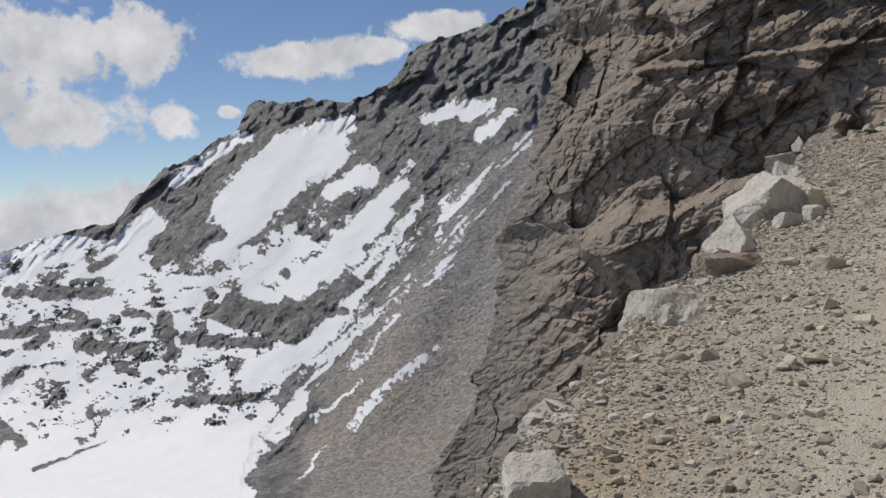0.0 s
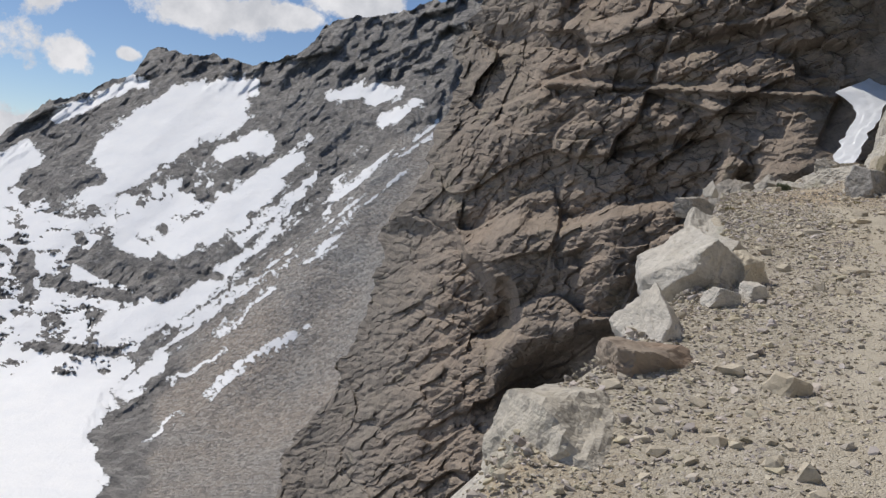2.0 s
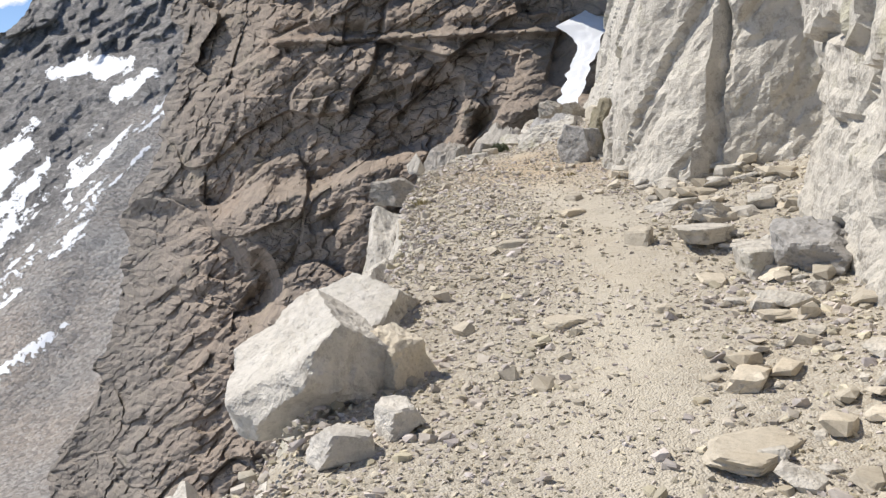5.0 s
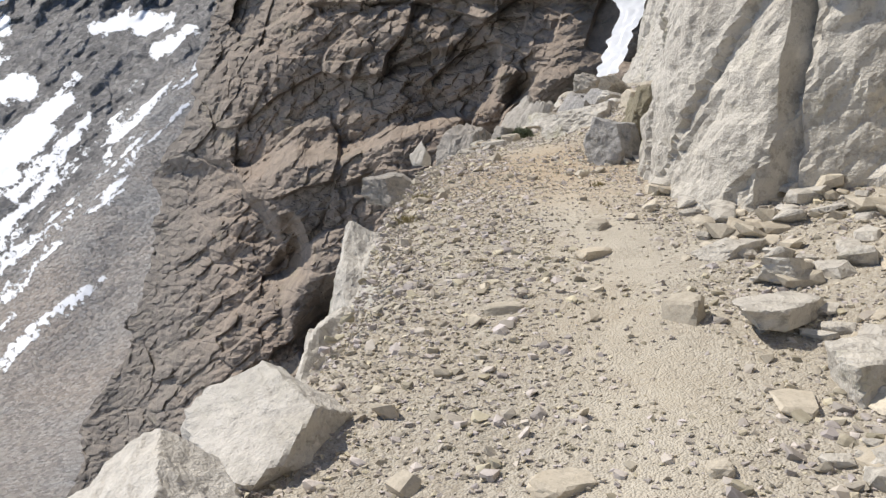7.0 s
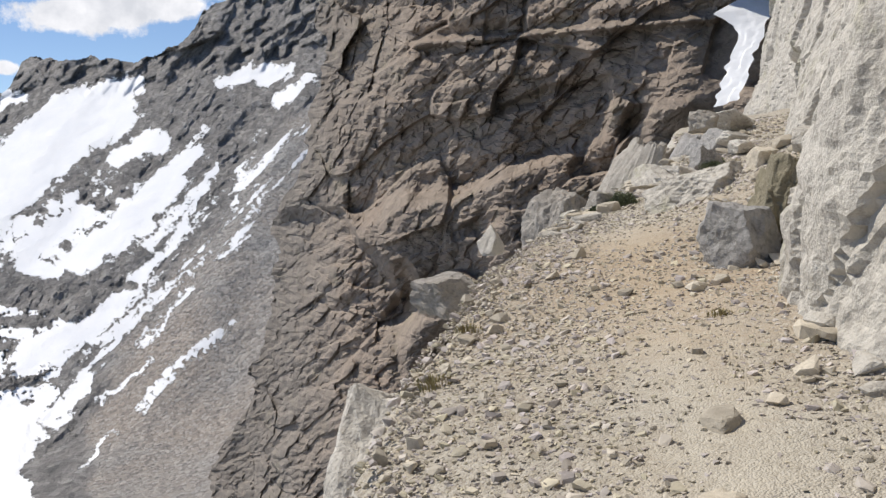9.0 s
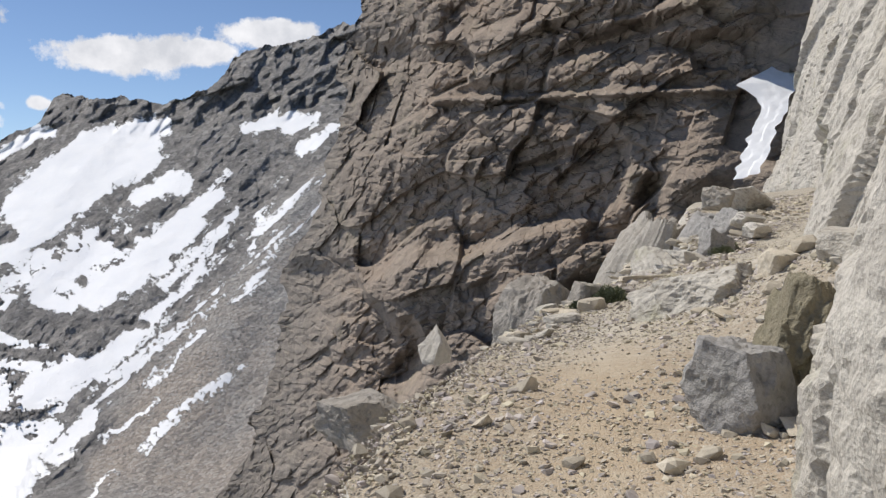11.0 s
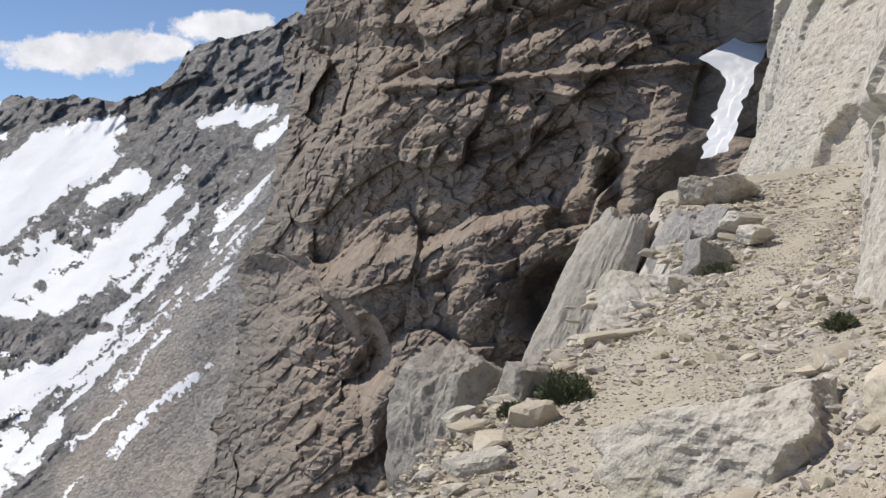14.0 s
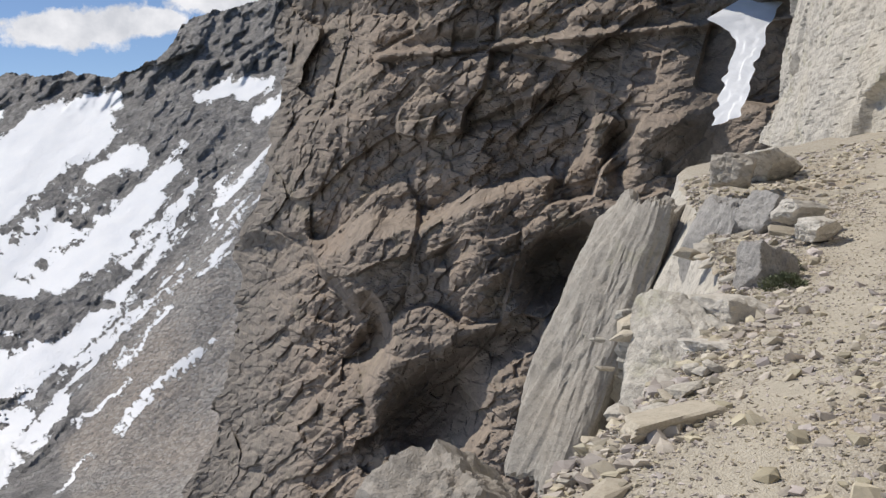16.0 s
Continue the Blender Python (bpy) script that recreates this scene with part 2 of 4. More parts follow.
MOUNTAIN = mountain_material()
SNOW = plain_material("old_snow", (0.80, 0.81, 0.83), 0.6, 1.2, 0.06, 0.15)
LEAF = plain_material("alpine_leaf", (0.13, 0.145, 0.085), 0.7, 30.0, 0.4, 0.002)
DRY = plain_material("dry_grass", (0.26, 0.22, 0.11), 0.8, 30.0, 0.35, 0.002)


# ---- shapes ----
def hashed(ix, iy, iz, seed):
    h = (ix.astype(np.int64) * 374761393 + iy.astype(np.int64) * 668265263 + iz.astype(np.int64) * 2147483647 + seed * 974634777) & 0xFFFFFFFF
    h = ((h ^ (h >> 13)) * 1274126177) & 0xFFFFFFFF
    h = ((h ^ (h >> 16)) * 2246822519) & 0xFFFFFFFF
    return ((h ^ (h >> 15)) & 0xFFFFFF) / float(0x1000000)


def value_noise(p, seed=0):
    """Smooth noise from -1 to 1 at the points p (n x 3)."""
    i = np.floor(p)
    f = p - i
    f = f * f * (3 - 2 * f)
    total = np.zeros(len(p))
    for dx in (0, 1):
        for dy in (0, 1):
            for dz in (0, 1):
                w = (f[:, 0] if dx else 1 - f[:, 0]) * (f[:, 1] if dy else 1 - f[:, 1]) * (f[:, 2] if dz else 1 - f[:, 2])
                total += w * hashed(i[:, 0] + dx, i[:, 1] + dy, i[:, 2] + dz, seed)
    return total * 2 - 1


def fbm(p, octaves=4, seed=0, gain=0.5):
    total, size = np.zeros(len(p)), 1.0
    for k in range(octaves):
        total += size * value_noise(p * 2.0 ** k + 17.3 * k, seed + k)
        size *= gain
    return total


def blocks(u, v, seed, tilt=1.0, soft=0.10, bevel=0.0):
    """Broken rock: tilted facets, one for each cell, with softened steps. Gives the height and the distance from the nearest joint."""
    iu, iv = np.floor(u), np.floor(v)
    first, second = np.full(u.shape, 9.0), np.full(u.shape, 9.0)
    height, other = np.zeros(u.shape), np.zeros(u.shape)
    zero = np.zeros(u.shape)
    for du in (-1, 0, 1):
        for dv in (-1, 0, 1):
            a, b = iu + du, iv + dv
            x = a + 0.05 + 0.9 * hashed(a, b, zero, seed) - u
            y = b + 0.05 + 0.9 * hashed(a, b, zero + 1, seed) - v
            d = np.maximum(np.abs(x * 0.94 + y * 0.34), np.abs(y * 0.94 - x * 0.34)) * 0.6 + np.hypot(x, y) * 0.4
            h = hashed(a, b, zero + 2, seed) * 2 - 1 - tilt * (x * (hashed(a, b, zero + 3, seed) * 2 - 1) + y * (hashed(a, b, zero + 4, seed) * 2 - 1))
            near = d < first
            middle = (~near) & (d < second)
            other = np.where(near, height, np.where(middle, h, other))
            second = np.where(near, first, np.where(middle, d, second))
            height = np.where(near, h, height)
            first = np.where(near, d, first)
    w = np.clip(0.5 + (second - first) / (2 * soft), 0.5, 1)
    return height * w + other * (1 - w) - bevel * np.clip(first - 0.2, 0, 1), second - first


def mesh_of(name, verts, faces, material, smooth=False):
    me = bpy.data.meshes.new(name)
    verts, faces = np.asarray(verts, dtype=np.float32), np.asarray(faces, dtype=np.int32)
    k = faces.shape[1]
    me.vertices.add(len(verts))
    me.vertices.foreach_set("co", verts.ravel())
    me.loops.add(faces.size)
    me.loops.foreach_set("vertex_index", faces.ravel())
    me.polygons.add(len(faces))
    me.polygons.foreach_set("loop_start", np.arange(0, faces.size, k, dtype=np.int32))
    me.polygons.foreach_set("use_smooth", np.full(len(faces), smooth))
    me.update(calc_edges=True)
    me.validate()
    me.materials.append(material)
    return me


def sheet(name, grid, material, smooth=False, flip=False):
    """A mesh object from a grid of points (rows x columns x 3)."""
    rows, cols = grid.shape[:2]
    n = np.arange(rows * cols).reshape(rows, cols)
    quads = np.stack((n[:-1, :-1], n[:-1, 1:], n[1:, 1:], n[1:, :-1]), -1).reshape(-1, 4)
    if flip:
        quads = quads[:, ::-1]
    return new(name, mesh_of(name, grid.reshape(-1, 3), quads, material, smooth))


def curve(y, ys, xs, width=25):
    """A smooth line through a few stations."""
    fine = np.linspace(ys[0], ys[-1], 600)
    base = np.interp(fine, ys, xs)
    kernel = np.hanning(width)
    half = width // 2
    padded = np.concatenate((base[0] + (np.arange(-half, 0)) * (base[1] - base[0]), base, base[-1] + np.arange(1, half + 1) * (base[-1] - base[-2])))
    soft = np.convolve(padded, kernel / kernel.sum(), "valid")
    return np.interp(y, fine, soft)


# ---- plan of the trail: centre, outer edge and height by the distance walked north ----
STATIONS = (-8, 0, 3.7, 6.9, 8, 10, 12, 14, 16, 18, 20, 22, 24, 26, 28, 31.5, 36)
CENTRE = (1.5, 3.4, 4.6, 5.7, 6.2, 7.5, 8.7, 9.7, 10.3, 11.0, 12.0, 13.3, 15.2, 17.0, 18.7, 22.0, 26)
EDGE = (-1.5, 1.4, 2.9, 4.1, 4.65, 5.8, 7.3, 8.35, 9.05, 10.0, 11.1, 12.35, 14.3, 15.6, 16.6, 18.2, 20.4)
HEIGHT = (2.5, 3.2, 3.72, 4.15, 4.30, 4.72, 5.06, 5.43, 5.56, 5.78, 5.82, 5.92, 6.02, 6.15, 6.42, 6.93, 7.5)
CROSS = 0.13


def centre_x(y):
    return curve(y, STATIONS, CENTRE)


def edge_x(y):
    return curve(y, STATIONS, EDGE)


def ground_z(x, y):
    """Height of the trail bed."""
    x, y = np.asarray(x, dtype=float), np.asarray(y, dtype=float)
    across = x - centre_x(y)
    z = curve(y, STATIONS, HEIGHT) + CROSS * across
    z = z + 0.16 * np.maximum(0, across - 0.9) ** 1.3
    z = z + 0.42 * np.exp(-((x - 13.2) / 0.75) ** 2 - ((y - 18.7) / 1.1) ** 2)
    p = np.stack((x.ravel(), y.ravel(), np.zeros(x.size)), -1)
    z = z + (0.035 * value_noise(p * 0.9, 5) + 0.016 * value_noise(p * 3.1, 6) + 0.006 * value_noise(p * 9.0, 7)).reshape(x.shape)
    return z


def make_ledge():
    """The ledge: trail bed and the rock face that drops away from its edge."""
    y = np.concatenate((np.linspace(-8, 5, 60), np.linspace(5.05, 24, 420), np.linspace(24.1, 36, 130)))
    inner = np.linspace(0, 1, 110) ** 1.1
    bed = []
    ex = edge_x(y) + 0.10 * value_noise(np.stack((y * 1.3, y * 0, y * 0), -1), 3) + 0.07 * value_noise(np.stack((y * 3.7, y * 0, y * 0), -1), 4)
    far = np.maximum(centre_x(y) + 5.5, ex + 7)
    for k in inner:
        x = ex + (far - ex) * k
        z = ground_z(x, y)
        lip = np.clip(1 - (x - ex) / 0.28, 0, 1)
        bed.append(np.stack((x, y, z - 0.10 * lip ** 2), -1))
    ground = sheet("ground", np.array(bed), GRAVEL, True)
    spots = np.array(bed).reshape(-1, 3)
    off = spots[:, 0] - centre_x(spots[:, 1]) - 0.15 + 0.12 * value_noise(spots * 0.8, 8)
    layer = ground.data.attributes.new("beaten", "FLOAT", "POINT")
    layer.data.foreach_set("value", np.exp(-(off / 0.42) ** 2).astype(np.float32))
    tagged(ground, "sandy gravel mountain trail bed strewn with stones", "trail", kind="structure")
    drop = np.linspace(0, 1, 150) ** 1.8 * 34
    top = bed[0]
    face = []
    for d in drop:
        steep = np.interp(y, (5, 10.4, 11.5, 30), (1.0, 1.0, 0.5, 0.5))
        out = np.where(d < 1.2, steep * d, steep * 1.2 + 0.30 * (d - 1.2))
        u, v = y * 1.0, np.full(y.shape, d)
        h1, c1 = blocks(u * 0.55 + 0.15 * v, v * 0.28 - 0.1 * u, 21, 1.2)
        h2, c2 = blocks(u * 1.7 + 0.4 * v, v * 0.8, 22, 1.2)
        h3, c3 = blocks(u * 4.4, v * 2.6 + 0.7 * u, 23, 1.0)
        ramp = np.minimum(1, d / 2.2)
        push = ramp * (0.42 * h1 + 0.15 * h2 + 0.045 * h3 - 0.25 * np.clip(0.06 - c1, 0, 1) / 0.06 * 0.6 - 0.06 * np.clip(0.08 - c2, 0, 1) / 0.08)
        face.append(np.stack((top[:, 0] - out - push * 0.9, top[:, 1] + push * 0.35, top[:, 2] + 0.004 - d), -1))
    tagged(sheet("ledge_face", np.array(face), GRANITE, False, True), "pale fractured granite face dropping from the trail", "rock face", kind="structure")


make_ledge()

# base line of the rock wall above the trail
WALL = ((6.0, -8), (6.4, 0), (7.2, 6.5), (8.2, 9.2), (8.85, 10.3), (9.4, 11.05), (9.95, 11.9), (10.75, 13.05), (11.75, 13.45), (11.2, 14.1), (11.05, 14.9), (11.2, 15.7), (11.6, 16.4), (12.6, 17.0), (13.45, 18.6), (14.2, 20.5), (14.75, 21.9), (15.5, 22.9), (17.0, 23.9), (18.8, 25.2), (20.9, 27.4), (22.8, 29.4), (23.6, 31.3), (23.9, 34.5), (24.2, 37.5), (26.2, 42.0), (32, 48))


def make_wall():
    """The granite wall on the uphill side, leaning back, and the mountainside above it."""
    pts = np.array(WALL, dtype=float)
    run = np.concatenate(((0,), np.cumsum(np.hypot(*np.diff(pts, axis=0).T))))
    s = np.concatenate((np.linspace(0, 14, 50), np.linspace(14.05, 34, 480), np.linspace(34.1, run[-1], 240)))
    bx, by = curve(s, run, pts[:, 0], 11), curve(s, run, pts[:, 1], 11)
    tx, ty = np.gradient(bx, s), np.gradient(by, s)
    size = np.hypot(tx, ty)
    nx, ny = -ty / size, tx / size
    foot = ground_z(bx, by) - 0.35
    rows = []
    for h in np.concatenate((np.linspace(0, 5, 130), np.linspace(5.1, 13, 70))):
        p = np.stack((bx, by, np.full(s.shape, h)), -1)
        warp = 0.3 * value_noise(p * 0.5, 31)
        slant = s + 0.5 * h
        h1, c1 = blocks(slant * 0.42 + warp, h * 0.27 - 0.08 * s, 32, 1.2, 0.05, 0.5)
        h2, c2 = blocks(slant * 1.0 + warp, h * 0.34 - 0.15 * s + warp, 33, 1.4, 0.04, 0.9)
        h3, c3 = blocks(slant * 2.6 + 0.3 * h, h * 1.5 - 0.9 * s + warp, 34, 1.4, 0.06, 0.6)
        h4, c4 = blocks(slant * 7.0, h * 5.0 - 2.0 * s + warp, 37, 1.3, 0.12, 0.6)
        back = np.clip(1 - np.abs(by - 20.5) / 3.2, 0, 1)
        lean = -0.05 * h - 0.014 * h * h - 0.12 * h * np.clip((by - 28) / 5, 0, 1) - 0.22 * h * back
        calm = np.interp(by, (0, 16, 19, 60), (1, 1, 0.45, 0.45))
        rise = np.interp(by, (0, 17, 19, 23, 26, 60), (1, 1, 0.35, 0.45, 1.0, 1.0))
        push = lean + rise * 0.24 * h1 + calm * 0.07 * h2 + 0.03 * h3 * calm * np.clip(0.45 + 0.9 * value_noise(p * 0.7, 38), 0.1, 1.1) + 0.012 * h4
        push = push - 0.16 * calm * np.clip(0.04 - c1, 0, 1) / 0.04 - 0.05 * np.clip(0.04 - c2, 0, 1) / 0.04 + 0.05 * fbm(p * 0.8, 3, 35) + 0.022 * fbm(p * 4.2, 4, 36, 0.65)
        rows.append(np.stack((bx + nx * push, by + ny * push, foot + h), -1))
    for k in range(1, 26):
        last = rows[199]
        rows.append(np.stack((last[:, 0] - nx * 1.6 * k, last[:, 1] - ny * 1.6 * k, last[:, 2] + 1.3 * k), -1))
    tagged(sheet("rock_wall", np.array(rows), GRANITE, False, True), "pale grey granite wall with cracks and lichen", "rock wall", kind="structure")


make_wall()


# ---- the brown cliff across the gully ----
def make_cliff():
    te = np.tan(np.radians(np.linspace(-30, 23.5, 680)))
    share = np.linspace(0, 1, 730)
    # bearing of the spur's edge by height angle
    up = np.degrees(np.arctan(te))
    lean = curve(up, (-40, -18.5, -12.5, -7.7, -2.8, 1.4, 5.2, 9.6, 14, 28), (-11, -2.5, 0.8, 2.6, 3.7, 4.9, 6.3, 7.3, 7.8, 9.5))
    lean = lean + 0.6 * fbm(np.stack((up * 0.35, up * 0, up * 0), -1), 3, 39, 0.45)
    grid = np.zeros((len(te), len(share), 3))
    a = lean[:, None] + (48 - lean[:, None]) * share[None, :] ** 1.2
    ta = np.tan(np.radians(a))
    T = np.repeat(te[:, None], len(share), 1)
    up2 = np.degrees(np.arctan(T))
    # how far north the face stands by bearing, curving round to the gully
    front = curve(a.ravel(), (-20, 0, 3, 6.7, 11.1, 17, 23.9, 28.9, 36, 50), (300, 150, 124, 103, 88, 76, 68, 62.5, 56, 48), 31).reshape(a.shape)
    y = 1 / (1 / front - 0.0028 * T)
    gully = np.exp(-((a - 27.8 - 14 * T) / 1.6) ** 2) * (T > -0.05)
    y = y * (1 + 0.02 * gully)
    x, z = y * ta, y * T
    u, v = np.radians(a.ravel()) * 105, T.ravel() * 105
    p = np.stack((x.ravel(), y.ravel(), z.ravel()), -1)
    warp = value_noise(p * 0.06, 41) * 3.0 + value_noise(p * 0.2, 46)
    # beds climb to the right; blocks lie along them
    r, q = u * 0.86 + v * 0.5, v * 0.86 - u * 0.5
    w0, k0 = blocks(u * 0.05 + warp * 0.06, v * 0.045 + warp * 0.05, 40, 1.5, 0.06, 0.8)
    w1, k1 = blocks(r * 0.10 + warp * 0.1, q * 0.17 + warp * 0.06, 42, 1.6, 0.03, 1.2)
    w2, k2 = blocks(r * 0.25 + warp * 0.2, q * 0.46 + warp * 0.15, 43, 1.5, 0.04, 1.7)
    w3, k3 = blocks(r * 0.58 - 0.25 * q, q * 1.0 + warp * 0.4, 44, 1.5, 0.07, 1.0)
    w4, k4 = blocks(r * 1.25 + 0.4 * q, q * 1.9 - warp * 0.4, 48, 1.5, 0.12, 0.8)
    # steep ribs high on the spur
    tall = (np.clip((up2 + 5) / 6, 0, 1) * np.clip((14 - a) / 6, 0, 1)).ravel()
    c2, j2 = blocks(u * 0.55 - 0.22 * v + warp * 0.2, v * 0.20 + warp * 0.15, 67, 1.5, 0.04, 1.6)
    c3, j3 = blocks(u * 1.1 - 0.3 * v, v * 0.55 - warp * 0.3, 68, 1.5, 0.06, 1.5)
    w2, w3 = w2 + (c2 * 0.8 - w2) * tall, w3 + (c3 - w3) * tall * 0.8
    broken = 0.55 + 0.45 * np.clip(0.5 + 1.2 * value_noise(p * 0.045, 49), 0, 1)
    af, ef = a.ravel(), up2.ravel()
    dome = np.exp(-((af - 27.0) / 2.2) ** 2 - ((ef - 3.6) / 2.0) ** 2)
    push = (2.3 * w0 + 1.9 * w1) * np.clip(0.55 + (af - 4) / 16, 0.55, 1) + (0.85 * w2 + 0.42 * w3) * (broken + 0.1 * np.clip((13 - af) / 8, 0, 1)) * (1 - 0.6 * dome) + (0.2 + 0.06 * np.clip((13 - af) / 8, 0, 1)) * w4 + 2.4 * fbm(p * 0.04, 4, 45) + 0.22 * fbm(p * 0.6, 3, 47)
    push -= 0.35 * np.clip(0.035 - k1, 0, 1) / 0.035 + 0.14 * np.clip(0.05 - k2, 0, 1) / 0.05 + 0.05 * np.clip(0.07 - k3, 0, 1) / 0.07
    # a level ledge of rubble across the face, undercut
    line = ef - 7.1 - 0.06 * (af - 14) + 0.10 * warp * 0.3
    along = np.clip((af - 10.5) / 2, 0, 1)
    push += along * (1.5 * np.exp(-((line + 0.12) / 0.17) ** 4) - 1.3 * np.exp(-((line - 0.4) / 0.35) ** 2) - 0.9 * np.exp(-((line + 0.6) / 0.3) ** 2))
    push = push.reshape(y.shape) * (1 - 0.75 * gully) * 0.85 * np.clip(y / 100, 0.6, 2.0)
    push = push + 3.0 * dome.reshape(y.shape)
    # hollows under overhangs: bearing, height angle, half sizes, depth
    for ha, he, hw, hh, depth in ((13.8, -12.0, 2.7, 2.3, 9.0), (10.6, -8.4, 1.0, 1.0, 2.6), (21.2, -4.8, 2.2, 2.0, 9.0), (17.3, -8.8, 2.4, 1.0, 3.6), (12.2, -1.4, 0.8, 0.7, 2.6), (15.4, -3.6, 0.9, 0.6, 2.0), (24.2, 1.4, 0.7, 1.8, 2.6), (18.6, 3.6, 2.0, 0.35, 1.6), (22.5, 10.8, 3.5, 0.5, 2.5)):
        turned = (up2 - he) - 0.35 * (a - ha)
        push = push - depth * np.exp(-(((a - ha) / hw) ** 2 + (turned / hh) ** 2) ** 1.6)
    side = np.radians((0.30 * w1 + 0.2 * w2 + 0.10 * w3).reshape(y.shape) * np.exp(-(a - lean[:, None]) / 1.4)) * y
    x = x + side
    scale = 1 - push / np.sqrt(x * x + y * y + z * z)
    grid[..., 0], grid[..., 1], grid[..., 2] = x * scale + EYE0[0], y * scale + EYE0[1], z * scale + EYE0[2]
    ob = sheet("cliff", grid, CLIFF, False, True)
    # grey rock towards the spur's edge, brown beyond
    zone = np.clip((11.5 + 0.2 * ef - af) / 6 + 0.35 * fbm(p * 0.05, 4, 81), 0, 1)
    layer = ob.data.attributes.new("grey_zone", "FLOAT", "POINT")
    layer.data.foreach_set("value", zone.astype(np.float32))
    tagged(ob, "dark brown blocky cliff face across the gully", "cliff", kind="structure")


make_cliff()


# ---- the far mountainside ----
SNOW_FIELDS = ((-6.0, 5.0, -9.6, 3.4, 0.54, 1.38), (-9.3, 3.4, -12.8, -0.0, 1.53, 1.91), (-12.5, 0.3, -14.2, -1.9, 1.76, 1.00), (-9.6, 2.0, -7.3, 3.4, 1.30, 1.46), (-12.4, 4.2, -16.8, 1.9, 0.51, 0.35), (-18.2, -0.4, -20.5, -2.6, 0.70, 1.11), (-1.1, 4.7, 1.5, 5.4, 0.35, 0.54), (1.4, 5.2, 3.1, 5.5, 0.70, 0.35), (2.3, 3.5, 4.3, 4.9, 0.51, 0.32), (-7.4, 0.7, -5.0, 1.6, 0.54, 0.70), (-2.8, 0.8, -6.5, -2.7, 0.51, 1.22), (-6.6, -2.7, -9.8, -5.2, 1.08, 0.84), (-9.7, -2.6, -12.5, -4.3, 0.76, 0.76), (-11.2, -5.7, -12.9, -4.9, 0.54, 0.62))
SNOW_STREAKS = ((-1.5, -0.3, -6.0, -4.5, 0.25, 0.31), (-0.3, -0.5, -0.9, -2.8, 0.25, 0.14), (-3.2, -2.2, -4.8, -4.8, 0.25, 0.34), (-4.8, -4.8, -9.8, -9.2, 0.35, 0.68), (-9.9, -9.2, -12.7, -9.8, 0.69, 0.85), (-2.5, -5.2, -7.7, -9.0, 0.15, 0.27), (-7.8, -9.0, -11.5, -10.7, 0.28, 0.34), (-0.2, -4.4, -2.2, -5.7, 0.11, 0.07), (-4.6, -8.3, -6.7, -10.2, 0.11, 0.17), (-1.3, -9.5, -4.9, -11.9, 0.11, 0.20), (-5.0, -11.9, -7.3, -14.0, 0.21, 0.20), (-10.0, -11.8, -12.1, -13.9, 0.42, 0.54), (-8.8, -15.1, -10.6, -16.7, 0.18, 0.24), (1.1, 1.9, 0.7, 1.4, 0.15, 0.10), (-5.3, -9.1, -7.1, -10.7, 0.11, 0.14), (0.4, -2.8, 0.7, -3.3, 0.15, 0.10))
OUTCROPS = ((-15.4, -6.1, -7.0, -6.9, 0.44, 0.31), (-16.7, -7.6, -11.9, -8.5, 0.37, 0.27), (-18.1, -2.8, -14.5, -1.4, 0.35, 0.53), (-17.2, 0.6, -12.3, 3.6, 0.40, 0.53), (-24.6, -4.1, -21.5, -4.4, 0.44, 0.34), (-28.0, -6.2, -21.9, -6.2, 0.27, 0.24), (-21.8, -2.9, -20.5, -2.4, 0.27, 0.17), (-26.4, -3.8, -25.6, -3.8, 0.31, 0.20), (-25.6, -7.0, -24.7, -6.7, 0.31, 0.31), (-22.9, -7.3, -19.7, -8.0, 0.31, 0.37), (-18.0, -6.4, -17.7, -8.2, 0.48, 0.37), (-26.9, -8.8, -26.2, -8.5, 0.31, 0.27), (-17.2, -11.3, -12.7, -11.7, 0.27, 0.27), (-28.1, -10.7, -26.4, -12.3, 0.41, 0.31), (-25.9, -14.0, -21.9, -13.1, 0.07, 0.07), (-20.1, -5.7, -19.0, -6.1, 0.24, 0.20))


FINE_STREAKS = ((-2.9, -3.4, -7.4, -7.2, 0.08, 0.16), (-1.2, -1.6, -4.6, -4.6, 0.08, 0.14), (-3.4, 0.6, -5.2, -0.9, 0.12, 0.2), (-5.6, -6.6, -9.2, -9.4, 0.10, 0.2), (-3.8, -7.2, -7.2, -10.2, 0.06, 0.12), (-6.4, -11.2, -9.4, -13.4, 0.10, 0.22), (-2.2, 2.2, -3.4, 1.2, 0.1, 0.14))


def patch_depth(a, e, patches):
    """How deep each point lies inside the nearest of the tapered patches, in degrees."""
    best = np.full(a.shape, -9.0)
    for a0, e0, a1, e1, r0, r1 in patches:
        k = np.clip(((a - a0) * (a1 - a0) + (e - e0) * (e1 - e0)) / ((a1 - a0) ** 2 + (e1 - e0) ** 2 + 1e-6), 0, 1)
        best = np.maximum(best, r0 + (r1 - r0) * k - np.hypot(a - a0 - k * (a1 - a0), e - e0 - k * (e1 - e0)))
    return best


